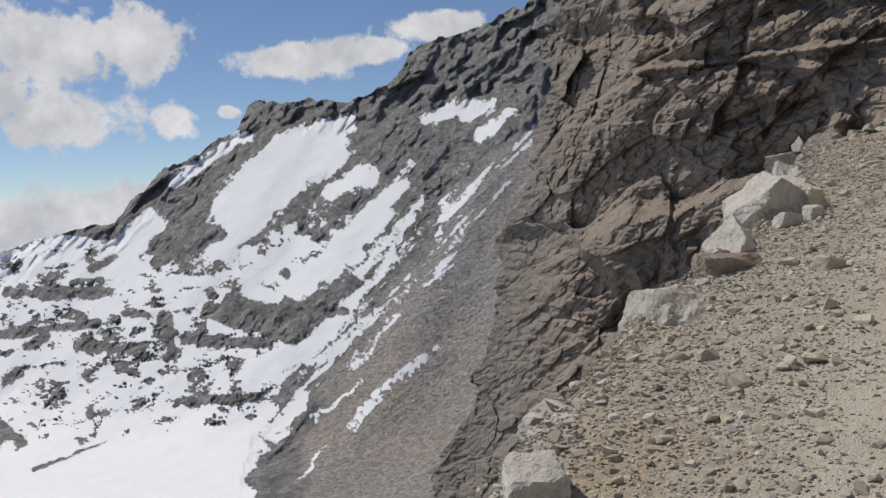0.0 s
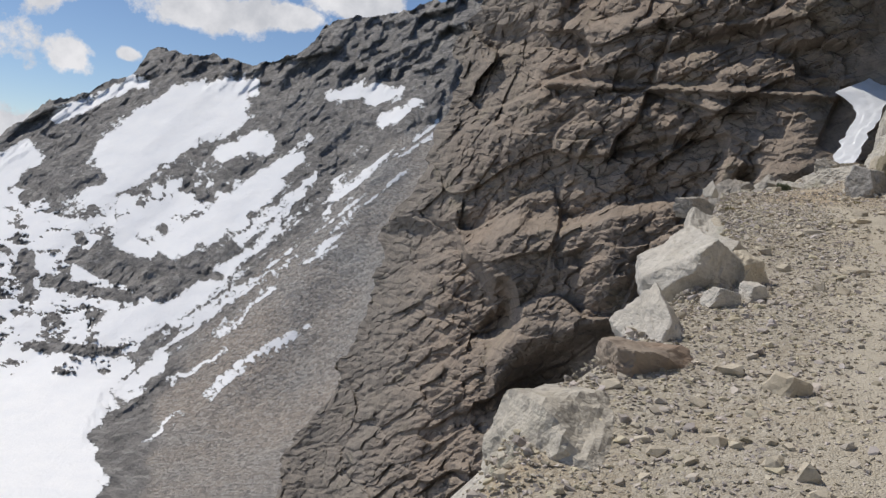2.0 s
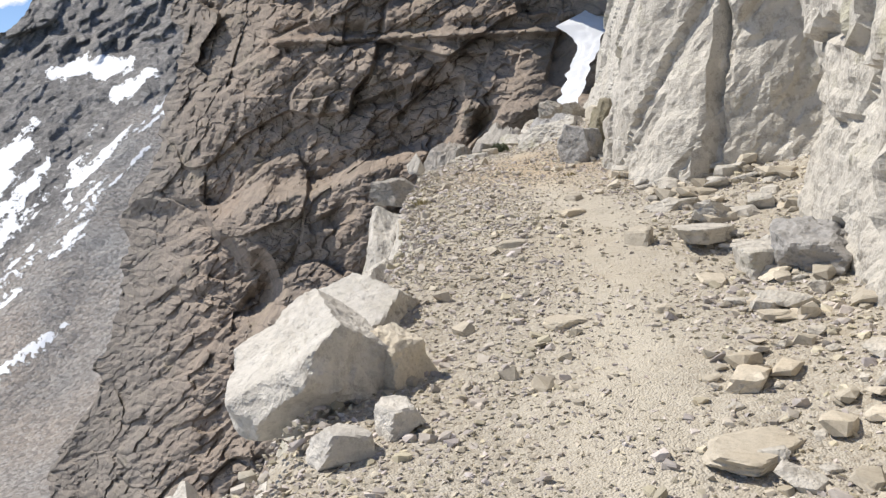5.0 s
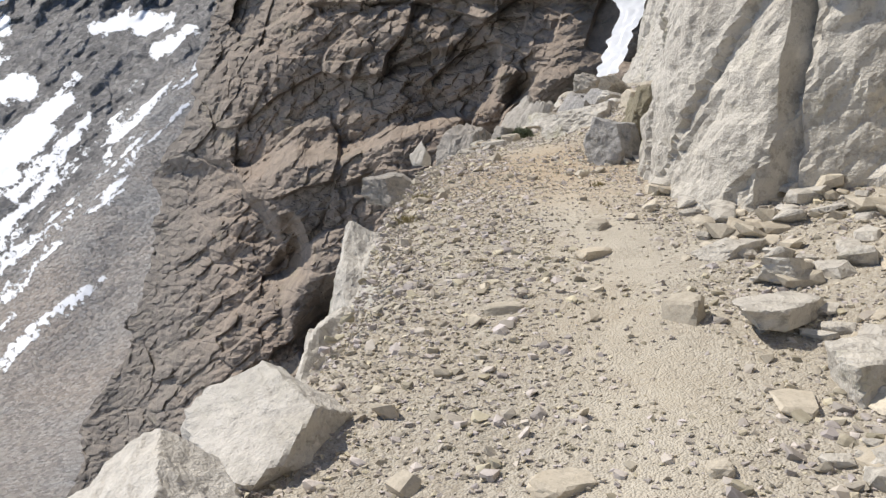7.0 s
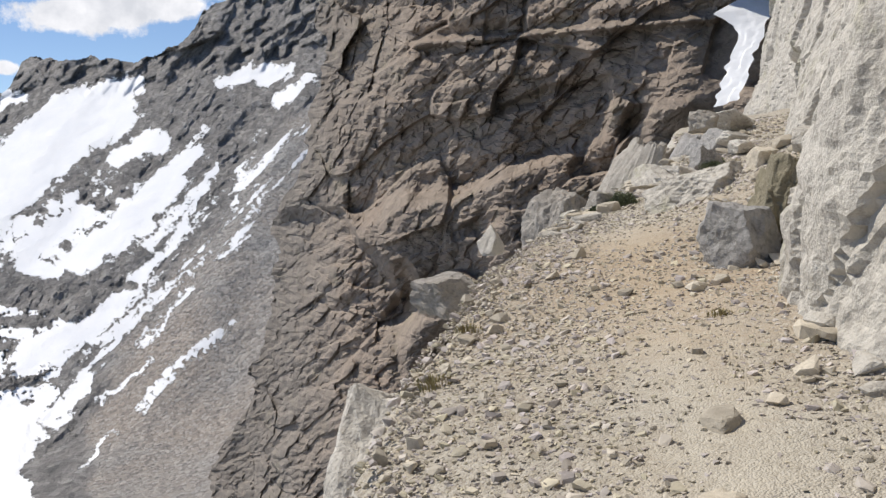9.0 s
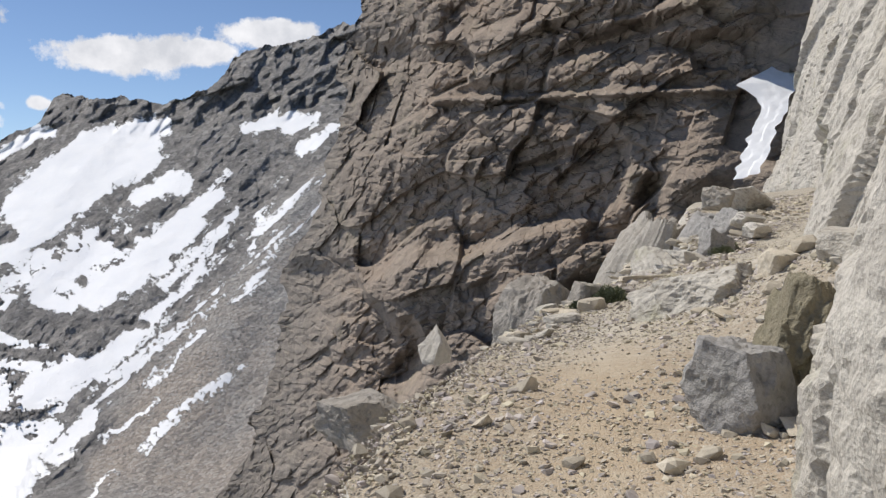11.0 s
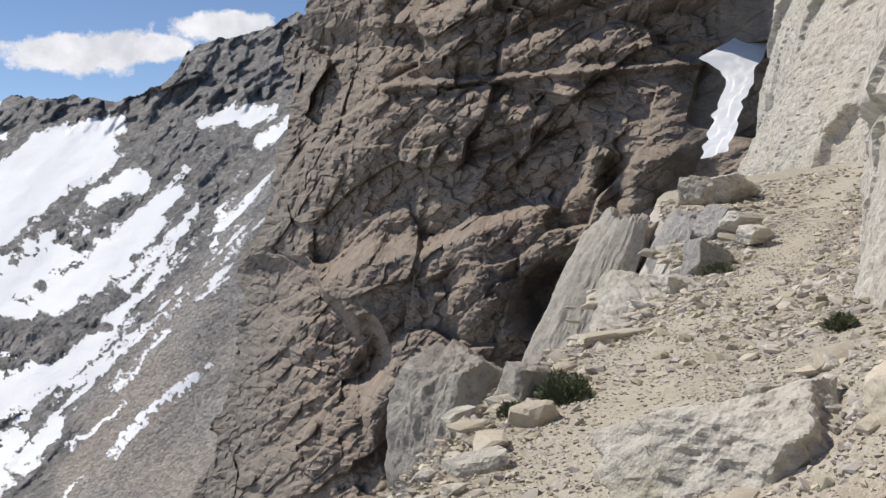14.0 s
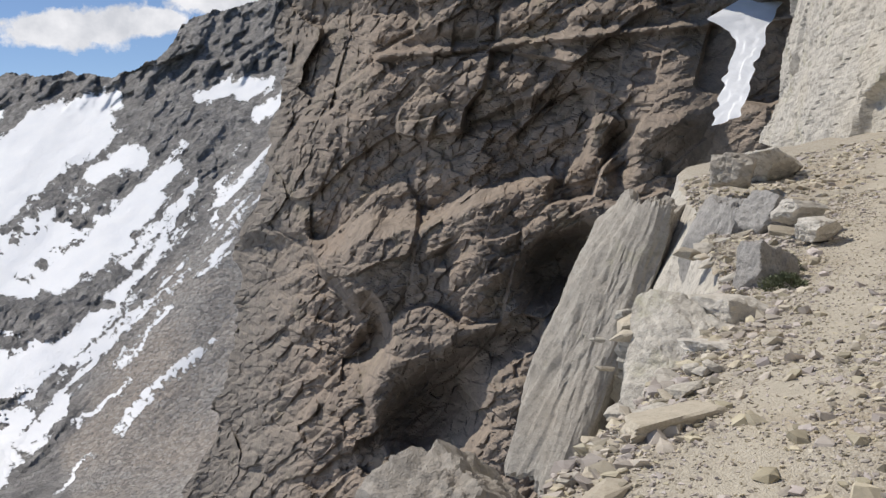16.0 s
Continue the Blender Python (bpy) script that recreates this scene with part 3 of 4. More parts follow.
def make_mountain():
    az = np.concatenate((np.linspace(-100, -31, 60), np.linspace(-30.9, 9, 640), np.linspace(9.3, 30, 30)))
    top = np.interp(az, (-100, -60, -26.6, -22.3, -20.4, -19.0, -17.3, -15.9, -12.8, -12.0, -10.9, -9.2, -7.8, -5.8, -3.6, -2.4, -1.8, 0.2, 2.7, 4.5, 5.9, 30), (-2, -1, -1.5, -0.5, -0.3, 1.1, 2.7, 3.1, 4.7, 6.2, 6.5, 6.4, 6.5, 6.2, 7.1, 8.1, 9.2, 9.8, 10.3, 11.0, 11.6, 20))
    crag = np.stack((az * 1.3, az * 0, az * 0), -1)
    top = top + 0.22 * fbm(crag, 5, 51, 0.6) * np.clip((az + 24) / 6, 0.4, 1)
    share = np.linspace(0, 1, 400)
    a = np.repeat(az[None, :], len(share), 0)
    e = -33 + (top[None, :] + 33) * share[:, None] ** 0.72
    ta, te = np.tan(np.radians(a)), np.tan(np.radians(e)) / np.cos(np.radians(a))
    inside = np.clip(a, -40, 40)
    slope = -450 / np.minimum(te - 0.35 * np.tan(np.radians(inside)) - 0.7, -0.12)
    basin = -146 / np.minimum(te - 0.01, -0.012)
    r = -np.log(np.exp(-slope / 40) + np.exp(-np.minimum(basin, 3000) / 40)) * 40
    r = np.where(np.abs(a) > 60, np.minimum(slope, basin), r)
    flat = np.clip((slope - basin) / 40, 0, 1)
    cosa = np.cos(np.radians(np.clip(a, -75, 75)))
    y = r
    ground = y / np.maximum(cosa, 0.3) * 1.0
    x, yy, z = ground * np.sin(np.radians(a)), ground * np.cos(np.radians(a)), ground * np.tan(np.radians(e))
    p = np.stack((x.ravel(), yy.ravel(), z.ravel()), -1)
    # fall line runs down to the basin: long shallow ribs across it
    rib = p[:, 0] * 0.894 - p[:, 1] * 0.447
    ribbed = value_noise(np.stack((rib * 0.03, p[:, 2] * 0.006, rib * 0), -1), 53)
    w1, k1 = blocks(rib * 0.035, p[:, 2] * 0.03, 54, 1.2)
    w2, k2 = blocks(rib * 0.11, p[:, 2] * 0.10, 55, 1.2)
    w3, k3 = blocks(rib * 0.26, p[:, 2] * 0.24, 63, 1.4)
    high = np.clip((e - (top[None, :] - 2.2)) / 1.6, 0, 1).ravel() + np.clip((a.ravel() + 3) / 2.5, 0, 1) * np.clip((e.ravel() - 5.2) / 1.5, 0, 1)
    high = np.clip(high, 0, 1)
    af, ef = a.ravel(), e.ravel()
    fall, cross = af * 0.75 + ef * 0.66, af * 0.66 - ef * 0.75
    bend = 0.17 * fbm(np.stack((fall * 0.7, cross * 2.0, af * 0), -1), 5, 56, 0.65)
    bend = bend + 0.15 * fbm(np.stack((af * 2.0, ef * 2.0, af * 0), -1), 4, 69, 0.65)
    cover = patch_depth(af + bend, ef - bend * 0.7, SNOW_FIELDS + SNOW_STREAKS + FINE_STREAKS)
    thin = fbm(np.stack((fall * 0.32, cross * 3.2, af * 0), -1), 3, 66, 0.6) - 0.42
    band = np.clip(1 - np.abs((cross - 0.9 + 0.4 * np.sin(fall)) / 2.6), 0, 1) * np.clip((4.5 - ef) / 3, 0, 1) * np.clip((af + 13) / 3, 0, 1)
    cover = np.maximum(cover, np.where(band > 0, thin * 0.45 - 0.02 - 0.25 * (1 - band), -1))
    border = np.interp(ef, (-40, -16.6, -13.9, -10.6, -8.5, -6.6, -4.9, -2.7, -1.4, -0.6, 3), (-14.5, -13.2, -12.3, -11.0, -11.3, -15.4, -14.0, -17.6, -20.8, -24.8, -30)) + 0.7 * fbm(np.stack((af * 0.8, ef * 0.8, af * 0), -1), 4, 60, 0.6)
    low = np.clip(border - af, -6, 1.2) * 0.8
    outcrop = fbm(np.stack((af * 1.2, ef * 2.2, af * 0), -1), 5, 57, 0.75)
    low = np.minimum(low, 0.55 - 1.35 * np.clip(outcrop - 0.30, 0, 1) * np.clip((ef + 13.2) / 1.0, 0, 1) * 3)
    cover = np.maximum(cover, np.where(ef < -0.3, low, -1))
    between = np.clip(1 - np.hypot((af + 10.5) / 6, (ef + 2.8) / 3.2), 0, 1)
    cover = np.maximum(cover, np.where(between > 0, between * 1.2 * fbm(np.stack((af * 1.1, ef * 1.5, af * 0), -1), 5, 62, 0.7) - 0.08, -1))
    cover = np.minimum(cover, -patch_depth(af + bend * 0.5, ef + bend * 0.4, OUTCROPS) * 1.5 + 0.0)
    scree = np.clip((af - np.interp(ef, (-18, -10, -6, -2, 1, 3, 5), (-11, -9.5, -5, -1.5, 0.8, 2.6, 9)) + 0.8 * fbm(np.stack((af * 0.9, ef * 0.9, af * 0), -1), 4, 59)) / 1.2, 0, 1)
    cover = cover + 0.10 * fbm(np.stack((af * 4.5, ef * 4.5, af * 0), -1), 3, 70, 0.7) * (ef > -13)
    bare = np.clip(-cover * 2, 0, 1)
    push = 5.0 * ribbed + high * (9 * w1 + 4 * w2) + bare * (1.6 * w2 + 2.2 * w1 + 0.8 * w3) * (1 - 0.85 * scree) + 2.5 * fbm(p * 0.02, 4, 58)
    lake = np.clip((-13.2 - ef) / 0.8, 0, 1) * np.clip((border - af) / 1.5 + 0.4, 0, 1)
    push = push * (1 - lake) * np.clip(1 - flat.ravel() * 0.6, 0, 1)
    scale = 1 - push / np.linalg.norm(p, axis=1)
    grid = (p * scale[:, None] + EYE0).reshape(a.shape + (3,))
    ob = sheet("mountainside", grid, MOUNTAIN, True, True)
    for name, values in (("snow_cover", np.clip(cover * 2.2, -1.2, 1.2)), ("scree", scree)):
        layer = ob.data.attributes.new(name, "FLOAT", "POINT")
        layer.data.foreach_set("value", values.astype(np.float32))
    tagged(ob, "far grey mountainside with snow fields above a frozen lake", "mountain", kind="structure")


make_mountain()


# ---- rocks ----
def ball(level):
    bm = bmesh.new()
    bmesh.ops.create_icosphere(bm, subdivisions=level, radius=1.0)
    v = np.array([q.co[:] for q in bm.verts])
    f = np.array([[q.index for q in g.verts] for g in bm.faces])
    bm.free()
    return v, f


BALLS = {k: ball(k) for k in (1, 2, 3, 4, 5, 6)}


def rock_shape(level, seed, cuts=14, rough=0.03, box=0.72, faces=()):
    """A broken stone: a ball cut by tilted box faces and random planes, with relief and chipped edges."""
    rng = np.random.RandomState(seed)
    v, f = BALLS[level]
    n = np.concatenate((np.array(((1, 0, 0), (-1, 0, 0), (0, 1, 0), (0, -1, 0), (0, 0, 1), (0, 0, -1))) + rng.normal(size=(6, 3)) * 0.22, rng.normal(size=(cuts, 3))))
    n /= np.linalg.norm(n, axis=1)[:, None]
    d = np.concatenate((rng.uniform(box - 0.12, box + 0.1, 6), rng.uniform(0.78, 1.05, cuts)))
    if faces:
        n = np.concatenate((np.array([q[:3] for q in faces], dtype=float), n[6:]))
        n /= np.linalg.norm(n, axis=1)[:, None]
        d = np.concatenate((np.array([q[3] for q in faces]), d[6:]))
    way = v + 0.03 * np.stack([fbm(v * 3 + 9 * k, 3, seed + k) for k in range(3)], -1) if level > 2 else v
    reach = np.min(np.where(way @ n.T > 0.05, d / np.maximum(way @ n.T, 0.05), 9.0), axis=1)
    reach = np.minimum(reach, 1.35)
    if level > 2:
        reach = reach * (1 + rough * fbm(v * 2.4 + seed, 4, seed) + rough * 0.5 * np.minimum(0, fbm(v * 7 + seed, 3, seed + 3)))
    if level > 4:
        chip, joint = blocks(v[:, 0] * 2.6 + v[:, 2] * 1.4 + seed, v[:, 1] * 2.6 - v[:, 2] * 1.8, seed, 1.3, 0.12)
        reach = reach * (1 + 0.028 * chip + 0.012 * fbm(v * 11, 3, seed + 6, 0.6))
    out = v * reach[:, None]
    return out / np.abs(out).max(0), f


def rock(name, centre, size, material, seed, label, turn=(0, 0, 0), level=5, cuts=14, rough=0.07, category="boulder", group="", box=0.72, faces=()):
    v, f = rock_shape(level, seed, cuts, rough, box, faces)
    me = mesh_of(name, v * np.array(size) / 2, f, material, False)
    ob = new(name, me)
    ob.matrix_world = pose(*centre, *turn)
    return tagged(ob, label, category, group)


# boulders along the outer edge and below the wall: centre, size, turn
BIG_FACES = ((-0.6, -0.08, 0.8, 0.50), (0.3, -0.95, 0.05, 0.62), (0.1, -0.8, -0.45, 0.72), (-1, 0.3, 0.0, 1.1), (0.95, 0.1, 0.3, 0.80), (0.1, 0.98, 0.1, 0.9), (0, 0, -1, 0.9), (0.55, -0.2, 0.8, 0.62))
rock("boulder", (7.32, 12.1, 5.02), (0.90, 1.0, 0.64), BOULDER, 101, "large bright white granite boulder on the trail's edge", (0, 0, 0), 6, 6, 0.05, faces=BIG_FACES)
rock("boulder", (7.83, 12.95, 5.06), (0.70, 0.80, 0.44), BOULDER, 102, "pale granite boulder behind a larger one on the edge", (0, 0, 20), 5, 6, 0.05, faces=BIG_FACES)
rock("boulder", (7.61, 12.03, 4.97), (0.30, 0.34, 0.36), STONE, 128, "yellowish broken rock against the large white boulder", (0, -12, 30), 5, 8, 0.08)
POINT_FACES = ((-0.75, -0.25, 0.6, 0.52), (0.6, -0.5, 0.6, 0.55), (0.2, 0.9, 0.35, 0.7), (0, 0, -1, 0.8), (0.1, -1, 0.1, 0.8))
rock("boulder", (6.60, 10.85, 4.70), (0.50, 0.60, 0.52), BOULDER, 103, "pointed pale granite boulder on the trail's edge", (0, 0, 10), 5, 5, 0.05, faces=POINT_FACES)
rock("boulder", (6.33, 10.28, 4.56), (0.58, 0.45, 0.36), RUST, 104, "grey-brown boulder with rust stains below a pale one", (0, 12, 15), 5, 10)
rock("boulder", (9.02, 16.1, 4.95), (0.62, 1.7, 0.95), GRANITE, 105, "tall pale granite slab standing on the edge", (0, 10, -14), 6, 5, 0.05, box=0.9)
rock("boulder", (8.36, 14.3, 4.72), (0.56, 1.6, 0.85), GRANITE, 106, "pale granite slab on the trail's edge", (0, 16, -22), 6, 5, 0.05, box=0.9)
rock("boulder", (9.90, 18.65, 5.42), (0.60, 0.5, 0.36), BROWNISH, 107, "grey boulder with a flat ledge on the edge", (0, 4, 20), 5, 12)
rock("stone", (10.52, 19.6, 5.72), (0.26, 0.24, 0.32), BOULDER, 108, "small white pointed marker stone on the edge", (0, 0, 20), 4, 4, category="stone", faces=POINT_FACES)
rock("boulder", (4.95, 8.3, 3.98), (0.7, 0.6, 0.36), GRANITE, 109, "flat pale slab on the trail's edge", (0, 14, 30), 5, 12, 0.08)
rock("boulder", (4.62, 7.25, 4.10), (0.34, 0.36, 0.24), BOULDER, 110, "pale flat stone on the trail's edge", (0, 0, 10), 4, 12)
rock("boulder", (5.9, 9.85, 4.2), (0.8, 1.4, 0.8), GRANITE, 111, "smooth pale slab on the edge beside rust-stained rock", (0, 18, -32), 5, 10, 0.06, box=0.85)
LEAN_FACES = ((-0.35, -0.1, 0.93, 0.86), (-0.8, -0.25, 0.5, 0.82), (0.5, -0.1, 0.85, 0.80), (0.1, -1, 0.1, 0.72), (-1, -0.2, 0.0, 0.95), (0, 1, 0.2, 0.9), (0, 0, -1, 1.0), (0.9, -0.3, 0.1, 0.85))
rock("boulder", (12.13, 22.1, 5.42), (1.04, 0.9, 1.42), BROWNISH, 112, "big grey leaning boulder with a rounded top", (0, 0, 8), 6, 3, 0.10, faces=LEAN_FACES)
rock("boulder", (12.33, 21.5, 5.84), (0.32, 0.3, 0.34), BROWNISH, 113, "small knobbly grey rock beside a big boulder", (0, 0, 10), 4, 16)
WEDGE_FACES = ((-0.25, 0.1, 0.95, 0.55), (0.95, 0.1, 0.35, 0.8), (-0.9, 0.2, 0.3, 0.95), (0.1, -0.95, 0.3, 0.7), (0, 1, 0.3, 0.8), (0, 0, -1, 0.9), (0.3, -0.5, 0.8, 0.66))
rock("boulder", (12.50, 19.32, 6.06), (1.2, 0.8, 0.6), GRANITE, 114, "low grey granite wedge lying beside the trail", (0, -10, -68), 6, 5, 0.10, faces=WEDGE_FACES)
rock("boulder", (11.43, 16.9, 5.90), (0.46, 0.48, 0.52), GREY, 115, "blue-grey granite block at the wall's foot", (0, 0, 25), 5, 10, box=0.8)
rock("boulder", (11.82, 17.0, 6.02), (0.55, 0.7, 0.80), MOSS, 116, "lichen-covered brown rock against the wall", (0, 16, -20), 6, 4, 0.12, box=0.88)
SLANT_FACES = ((-0.9, -0.35, 0.25, 0.72), (-0.2, -0.95, 0.2, 0.75), (0.1, -0.3, 0.95, 0.86), (0.85, -0.4, 0.3, 0.8), (0.2, 1, 0.1, 0.9), (0, 0, -1, 1.0), (-0.55, -0.5, 0.7, 0.84))
PILLAR_FACES = ((-0.75, -0.65, 0.06, 0.62), (0.78, -0.6, 0.0, 0.62), (-0.11, -0.05, 0.99, 0.74), (0.2, 1, 0.0, 0.9), (0, 0, -1, 1.0), (-0.2, -0.95, 0.1, 0.74), (-0.7, -0.2, 0.6, 0.84), (0.5, -0.5, 0.6, 0.84))
rock("rock_pillar", (17.06, 32.00, 4.57), (1.7, 2.2, 6.2), PILLAR, 117, "tall smooth pale granite pillar below the trail", (0, 25, -8), 6, 7, 0.09, category="rock pillar", faces=PILLAR_FACES)
rock("rock_pillar", (16.94, 28.39, 5.87), (0.8, 1.1, 2.0), GREY, 124, "narrow grey granite rib beside a taller pillar", (0, 20, -10), 6, 3, 0.07, category="rock pillar", faces=PILLAR_FACES)
rock("boulder", (14.45, 23.96, 5.85), (0.75, 0.55, 0.26), BOULDER, 118, "pale angular granite slab on the trail's edge", (0, 10, 35), 5, 6, box=0.85)
rock("boulder", (14.89, 24.61, 5.97), (0.66, 0.6, 0.46), BOULDER, 119, "pale square granite block on the edge", (0, 8, 25), 5, 6, box=0.85)
rock("boulder", (15.82, 25.67, 6.13), (0.55, 0.6, 0.5), GREY, 120, "grey granite blocks stacked on the edge", (0, 14, 15), 5, 12)
rock("boulder", (17.17, 27.09, 6.49), (0.6, 0.5, 0.3), BOULDER, 121, "flat pale slab on top of piled rocks", (0, 8, 10), 5, 8, box=0.85)
rock("boulder", (17.07, 26.67, 6.33), (0.5, 0.5, 0.28), BOULDER, 122, "pale slab lying on the trail's edge", (0, 6, 25), 5, 8, box=0.85)
rock("boulder", (17.30, 27.87, 6.39), (0.8, 0.9, 0.6), GREY, 123, "grey fractured rock standing on the edge", (0, 16, 10), 5, 14)
rock("boulder", (18.31, 30.30, 6.86), (0.9, 0.9, 0.5), PILLAR, 125, "grey broken rock in the pile beside the trail", (8, 10, 40), 5, 14)
rock("boulder", (19.65, 31.57, 6.86), (1.2, 1.0, 0.6), GRANITE, 126, "pale broken rock where the trail bends", (0, 10, 20), 5, 14)
rock("boulder", (14.53, 24.62, 5.54), (1.1, 1.3, 1.2), GRANITE, 127, "pale granite rock below the stacked blocks", (0, 22, 10), 6, 5, 0.06, faces=SLANT_FACES)


# ---- snow in the gully beside the cliff ----
def make_gully_snow():
    k = np.linspace(0, 1, 60)
    left = np.interp(k, (0, 0.3, 0.55, 0.66, 0.76, 0.82, 1), (38.6, 40.2, 41.5, 41.7, 40.7, 41.6, 44.5))
    right = np.interp(k, (0, 0.3, 0.6, 0.8, 1), (40.6, 42.4, 44.2, 46, 48))
    wave = value_noise(np.stack((k * 9, k * 0, k * 0), -1), 61) * 0.25
    across = np.linspace(0, 1, 26)
    grid = np.zeros((60, 26, 3))
    for i, c in enumerate(across):
        x = left + wave + (right - left) * c
        y = 66.5 + 5 * k - 0.3 * math.sin(math.pi * c) + 0.5 * c
        z = 8.3 + 8.6 * k + 0.5 * c
        nearer = (58 + 11 * k - 17) / (y - 17)
        rag = 0.25 * value_noise(np.stack((k * 22, k * 0 + c * 5, k * 0), -1), 64)
        grid[:, i] = np.stack((11 + (x + rag - 11) * nearer, 58 + 11 * k, 7 + (z - 7) * nearer), -1)
    tagged(sheet("snow_patch", grid, SNOW, True), "tongue of white snow in the gully beside the cliff", "snow", kind="structure")


make_gully_snow()


# ---- slabs and stones lying loose ----
def lying(name, x, y, size, material, seed, label, turn=0.0, level=3, sink=0.42, lift=0.0, tilt=(0, 0), category="stone", group="", cuts=8):
    z = float(ground_z(np.array([x]), np.array([y]))[0]) + size[2] * (0.5 - sink) + lift
    return rock(name, (x, y, z), size, material, seed, label, (tilt[0], tilt[1], turn), level, cuts, 0.04, category, group)


# single stones that stand out: place, size, turn
lying("stone", 6.86, 9.76, (0.22, 0.20, 0.15), STONE, 201, "rounded tan stone among gravel on the trail", 20)
lying("stone", 8.57, 12.10, (0.24, 0.15, 0.07), STONE, 202, "flat pale stone on the trail", 15)
lying("stone", 9.02, 11.95, (0.13, 0.10, 0.07), STONE, 203, "small dark-sided stone on the trail", 60)
lying("stone", 8.97, 13.53, (0.22, 0.12, 0.08), STONE, 204, "flat brownish stone on the trail", -10)
lying("stone", 9.72, 14.10, (0.24, 0.14, 0.09), STONE, 205, "pale flat stone on the trail", 25)
lying("stone", 10.08, 14.66, (0.26, 0.16, 0.09), STONE, 206, "pale flat stone at the trail's middle", 30)
lying("stone", 9.60, 13.03, (0.20, 0.18, 0.19), STONE, 207, "pyramid-shaped tan stone beside the trail", 35, cuts=4)
lying("stone_slab", 8.42, 10.55, (0.48, 0.30, 0.08), STONE, 208, "broad flat yellowish slab set in the trail", 20, 4, category="stone slab")
lying("stone_slab", 9.90, 12.78, (0.62, 0.26, 0.13), GRANITE, 209, "long pale granite slab in the rubble", 20, 4, lift=0.06, category="stone slab")
lying("stone_slab", 9.85, 12.2, (0.40, 0.30, 0.26), GRANITE, 210, "grey squarish block in the rubble", 10, 4, category="stone slab")
lying("stone_slab", 10.35, 13.7, (0.52, 0.22, 0.12), GRANITE, 211, "layered grey slab in the rubble below the wall", 24, 4, category="stone slab")
lying("stone_slab", 10.3, 13.2, (0.40, 0.24, 0.16), GRANITE, 212, "tilted pale slab in the rubble", 30, 4, tilt=(0, 14), category="stone slab")
lying("stone", 7.05, 8.85, (0.20, 0.14, 0.10), STONE, 213, "tan stone in the middle of the trail", 10)
lying("stone", 8.75, 11.0, (0.22, 0.16, 0.12), STONE, 214, "yellowish angular stone beside the trail", 40)
lying("stone", 11.7, 20.3, (0.34, 0.22, 0.14), GRANITE, 215, "dark-sided flat stone on the trail's edge", 10)
lying("stone", 12.2, 20.9, (0.30, 0.22, 0.2), STONE, 216, "yellowish block beside a green plant", 30)
lying("stone_slab", 13.3, 22.5, (0.7, 0.4, 0.12), STONE, 217, "smooth yellowish slab at the trail's edge", 25, 4, category="stone slab")
lying("boulder", 12.95, 18.35, (0.5, 0.4, 0.3), GRANITE, 218, "pale angular block beside the low granite block", 30, 4, category="boulder")
lying("boulder", 12.75, 18.75, (0.3, 0.3, 0.26), STONE, 219, "tan angular block beside the low granite block", 10, 4, category="boulder")
rock("boulder", (10.03, 11.99, 5.30), (0.55, 0.5, 0.42), GREY, 220, "purplish grey broken rock at the wall's foot", (0, -18, 40), 5, 10, 0.1)
lying("boulder", 7.45, 11.45, (0.22, 0.2, 0.16), BOULDER, 221, "pale stone below the large white boulder", 30, 4, sink=0.2)
lying("boulder", 7.2, 11.35, (0.26, 0.2, 0.16), BOULDER, 222, "pale stone leaning on the large white boulder", 0, 4, sink=0.2)


def hull_shape(seed, points):
    """An angular stone: the hull of a few points near a rough block's skin."""
    r = np.random.RandomState(seed)
    q = r.uniform(-1, 1, size=(points, 3))
    q = q / (np.abs(q) ** 5).sum(1)[:, None] ** 0.2 * r.uniform(0.8, 1.0, size=(points, 1))
    bm = bmesh.new()
    for c in q:
        bm.verts.new(c)
    out = bmesh.ops.convex_hull(bm, input=bm.verts)
    spare = list({g for g in out["geom_interior"] + out["geom_unused"] if isinstance(g, bmesh.types.BMVert)})
    bmesh.ops.delete(bm, geom=spare, context="VERTS")
    bmesh.ops.triangulate(bm, faces=bm.faces)
    bm.verts.ensure_lookup_table()
    bm.verts.index_update()
    v = np.array([c.co[:] for c in bm.verts])
    f = np.array([[c.index for c in g.verts] for g in bm.faces])
    bm.free()
    return v, f


# rubble of flat slabs between the trail and the wall
rng = np.random.RandomState(7)
slabs = [hull_shape(300 + k, 20) for k in range(10)]
slab_meshes = [mesh_of("stone_slab", v * np.array((0.5, 0.36, 0.16)), f, STONE) for v, f in slabs]
grey_meshes = [mesh_of("stone_slab", v * np.array((0.5, 0.36, 0.18)), f, GRANITE) for v, f in slabs]


def rubble(count, y0, y1, a0, a1, small, large, group):
    for k in range(count):
        y = rng.uniform(y0, y1)
        x = float(centre_x(np.array([y]))[0]) + rng.uniform(a0, a1)
        size = small + (large - small) * rng.uniform() ** 2.2
        pick = (grey_meshes if rng.uniform() < 0.5 else slab_meshes)[rng.randint(10)]
        ob = new("stone_slab", pick)
        z = float(ground_z(np.array([x]), np.array([y]))[0]) + size * 0.06 * rng.uniform(0.2, 2.2)
        ob.matrix_world = pose(x, y, z, rng.normal() * 9, rng.normal() * 10, 20 + rng.normal() * 35) @ Matrix.Diagonal((size, size, size * rng.uniform(0.7, 1.3), 1))
        tagged(ob, "flat broken slab in the rubble below the wall", "stone slab", group)


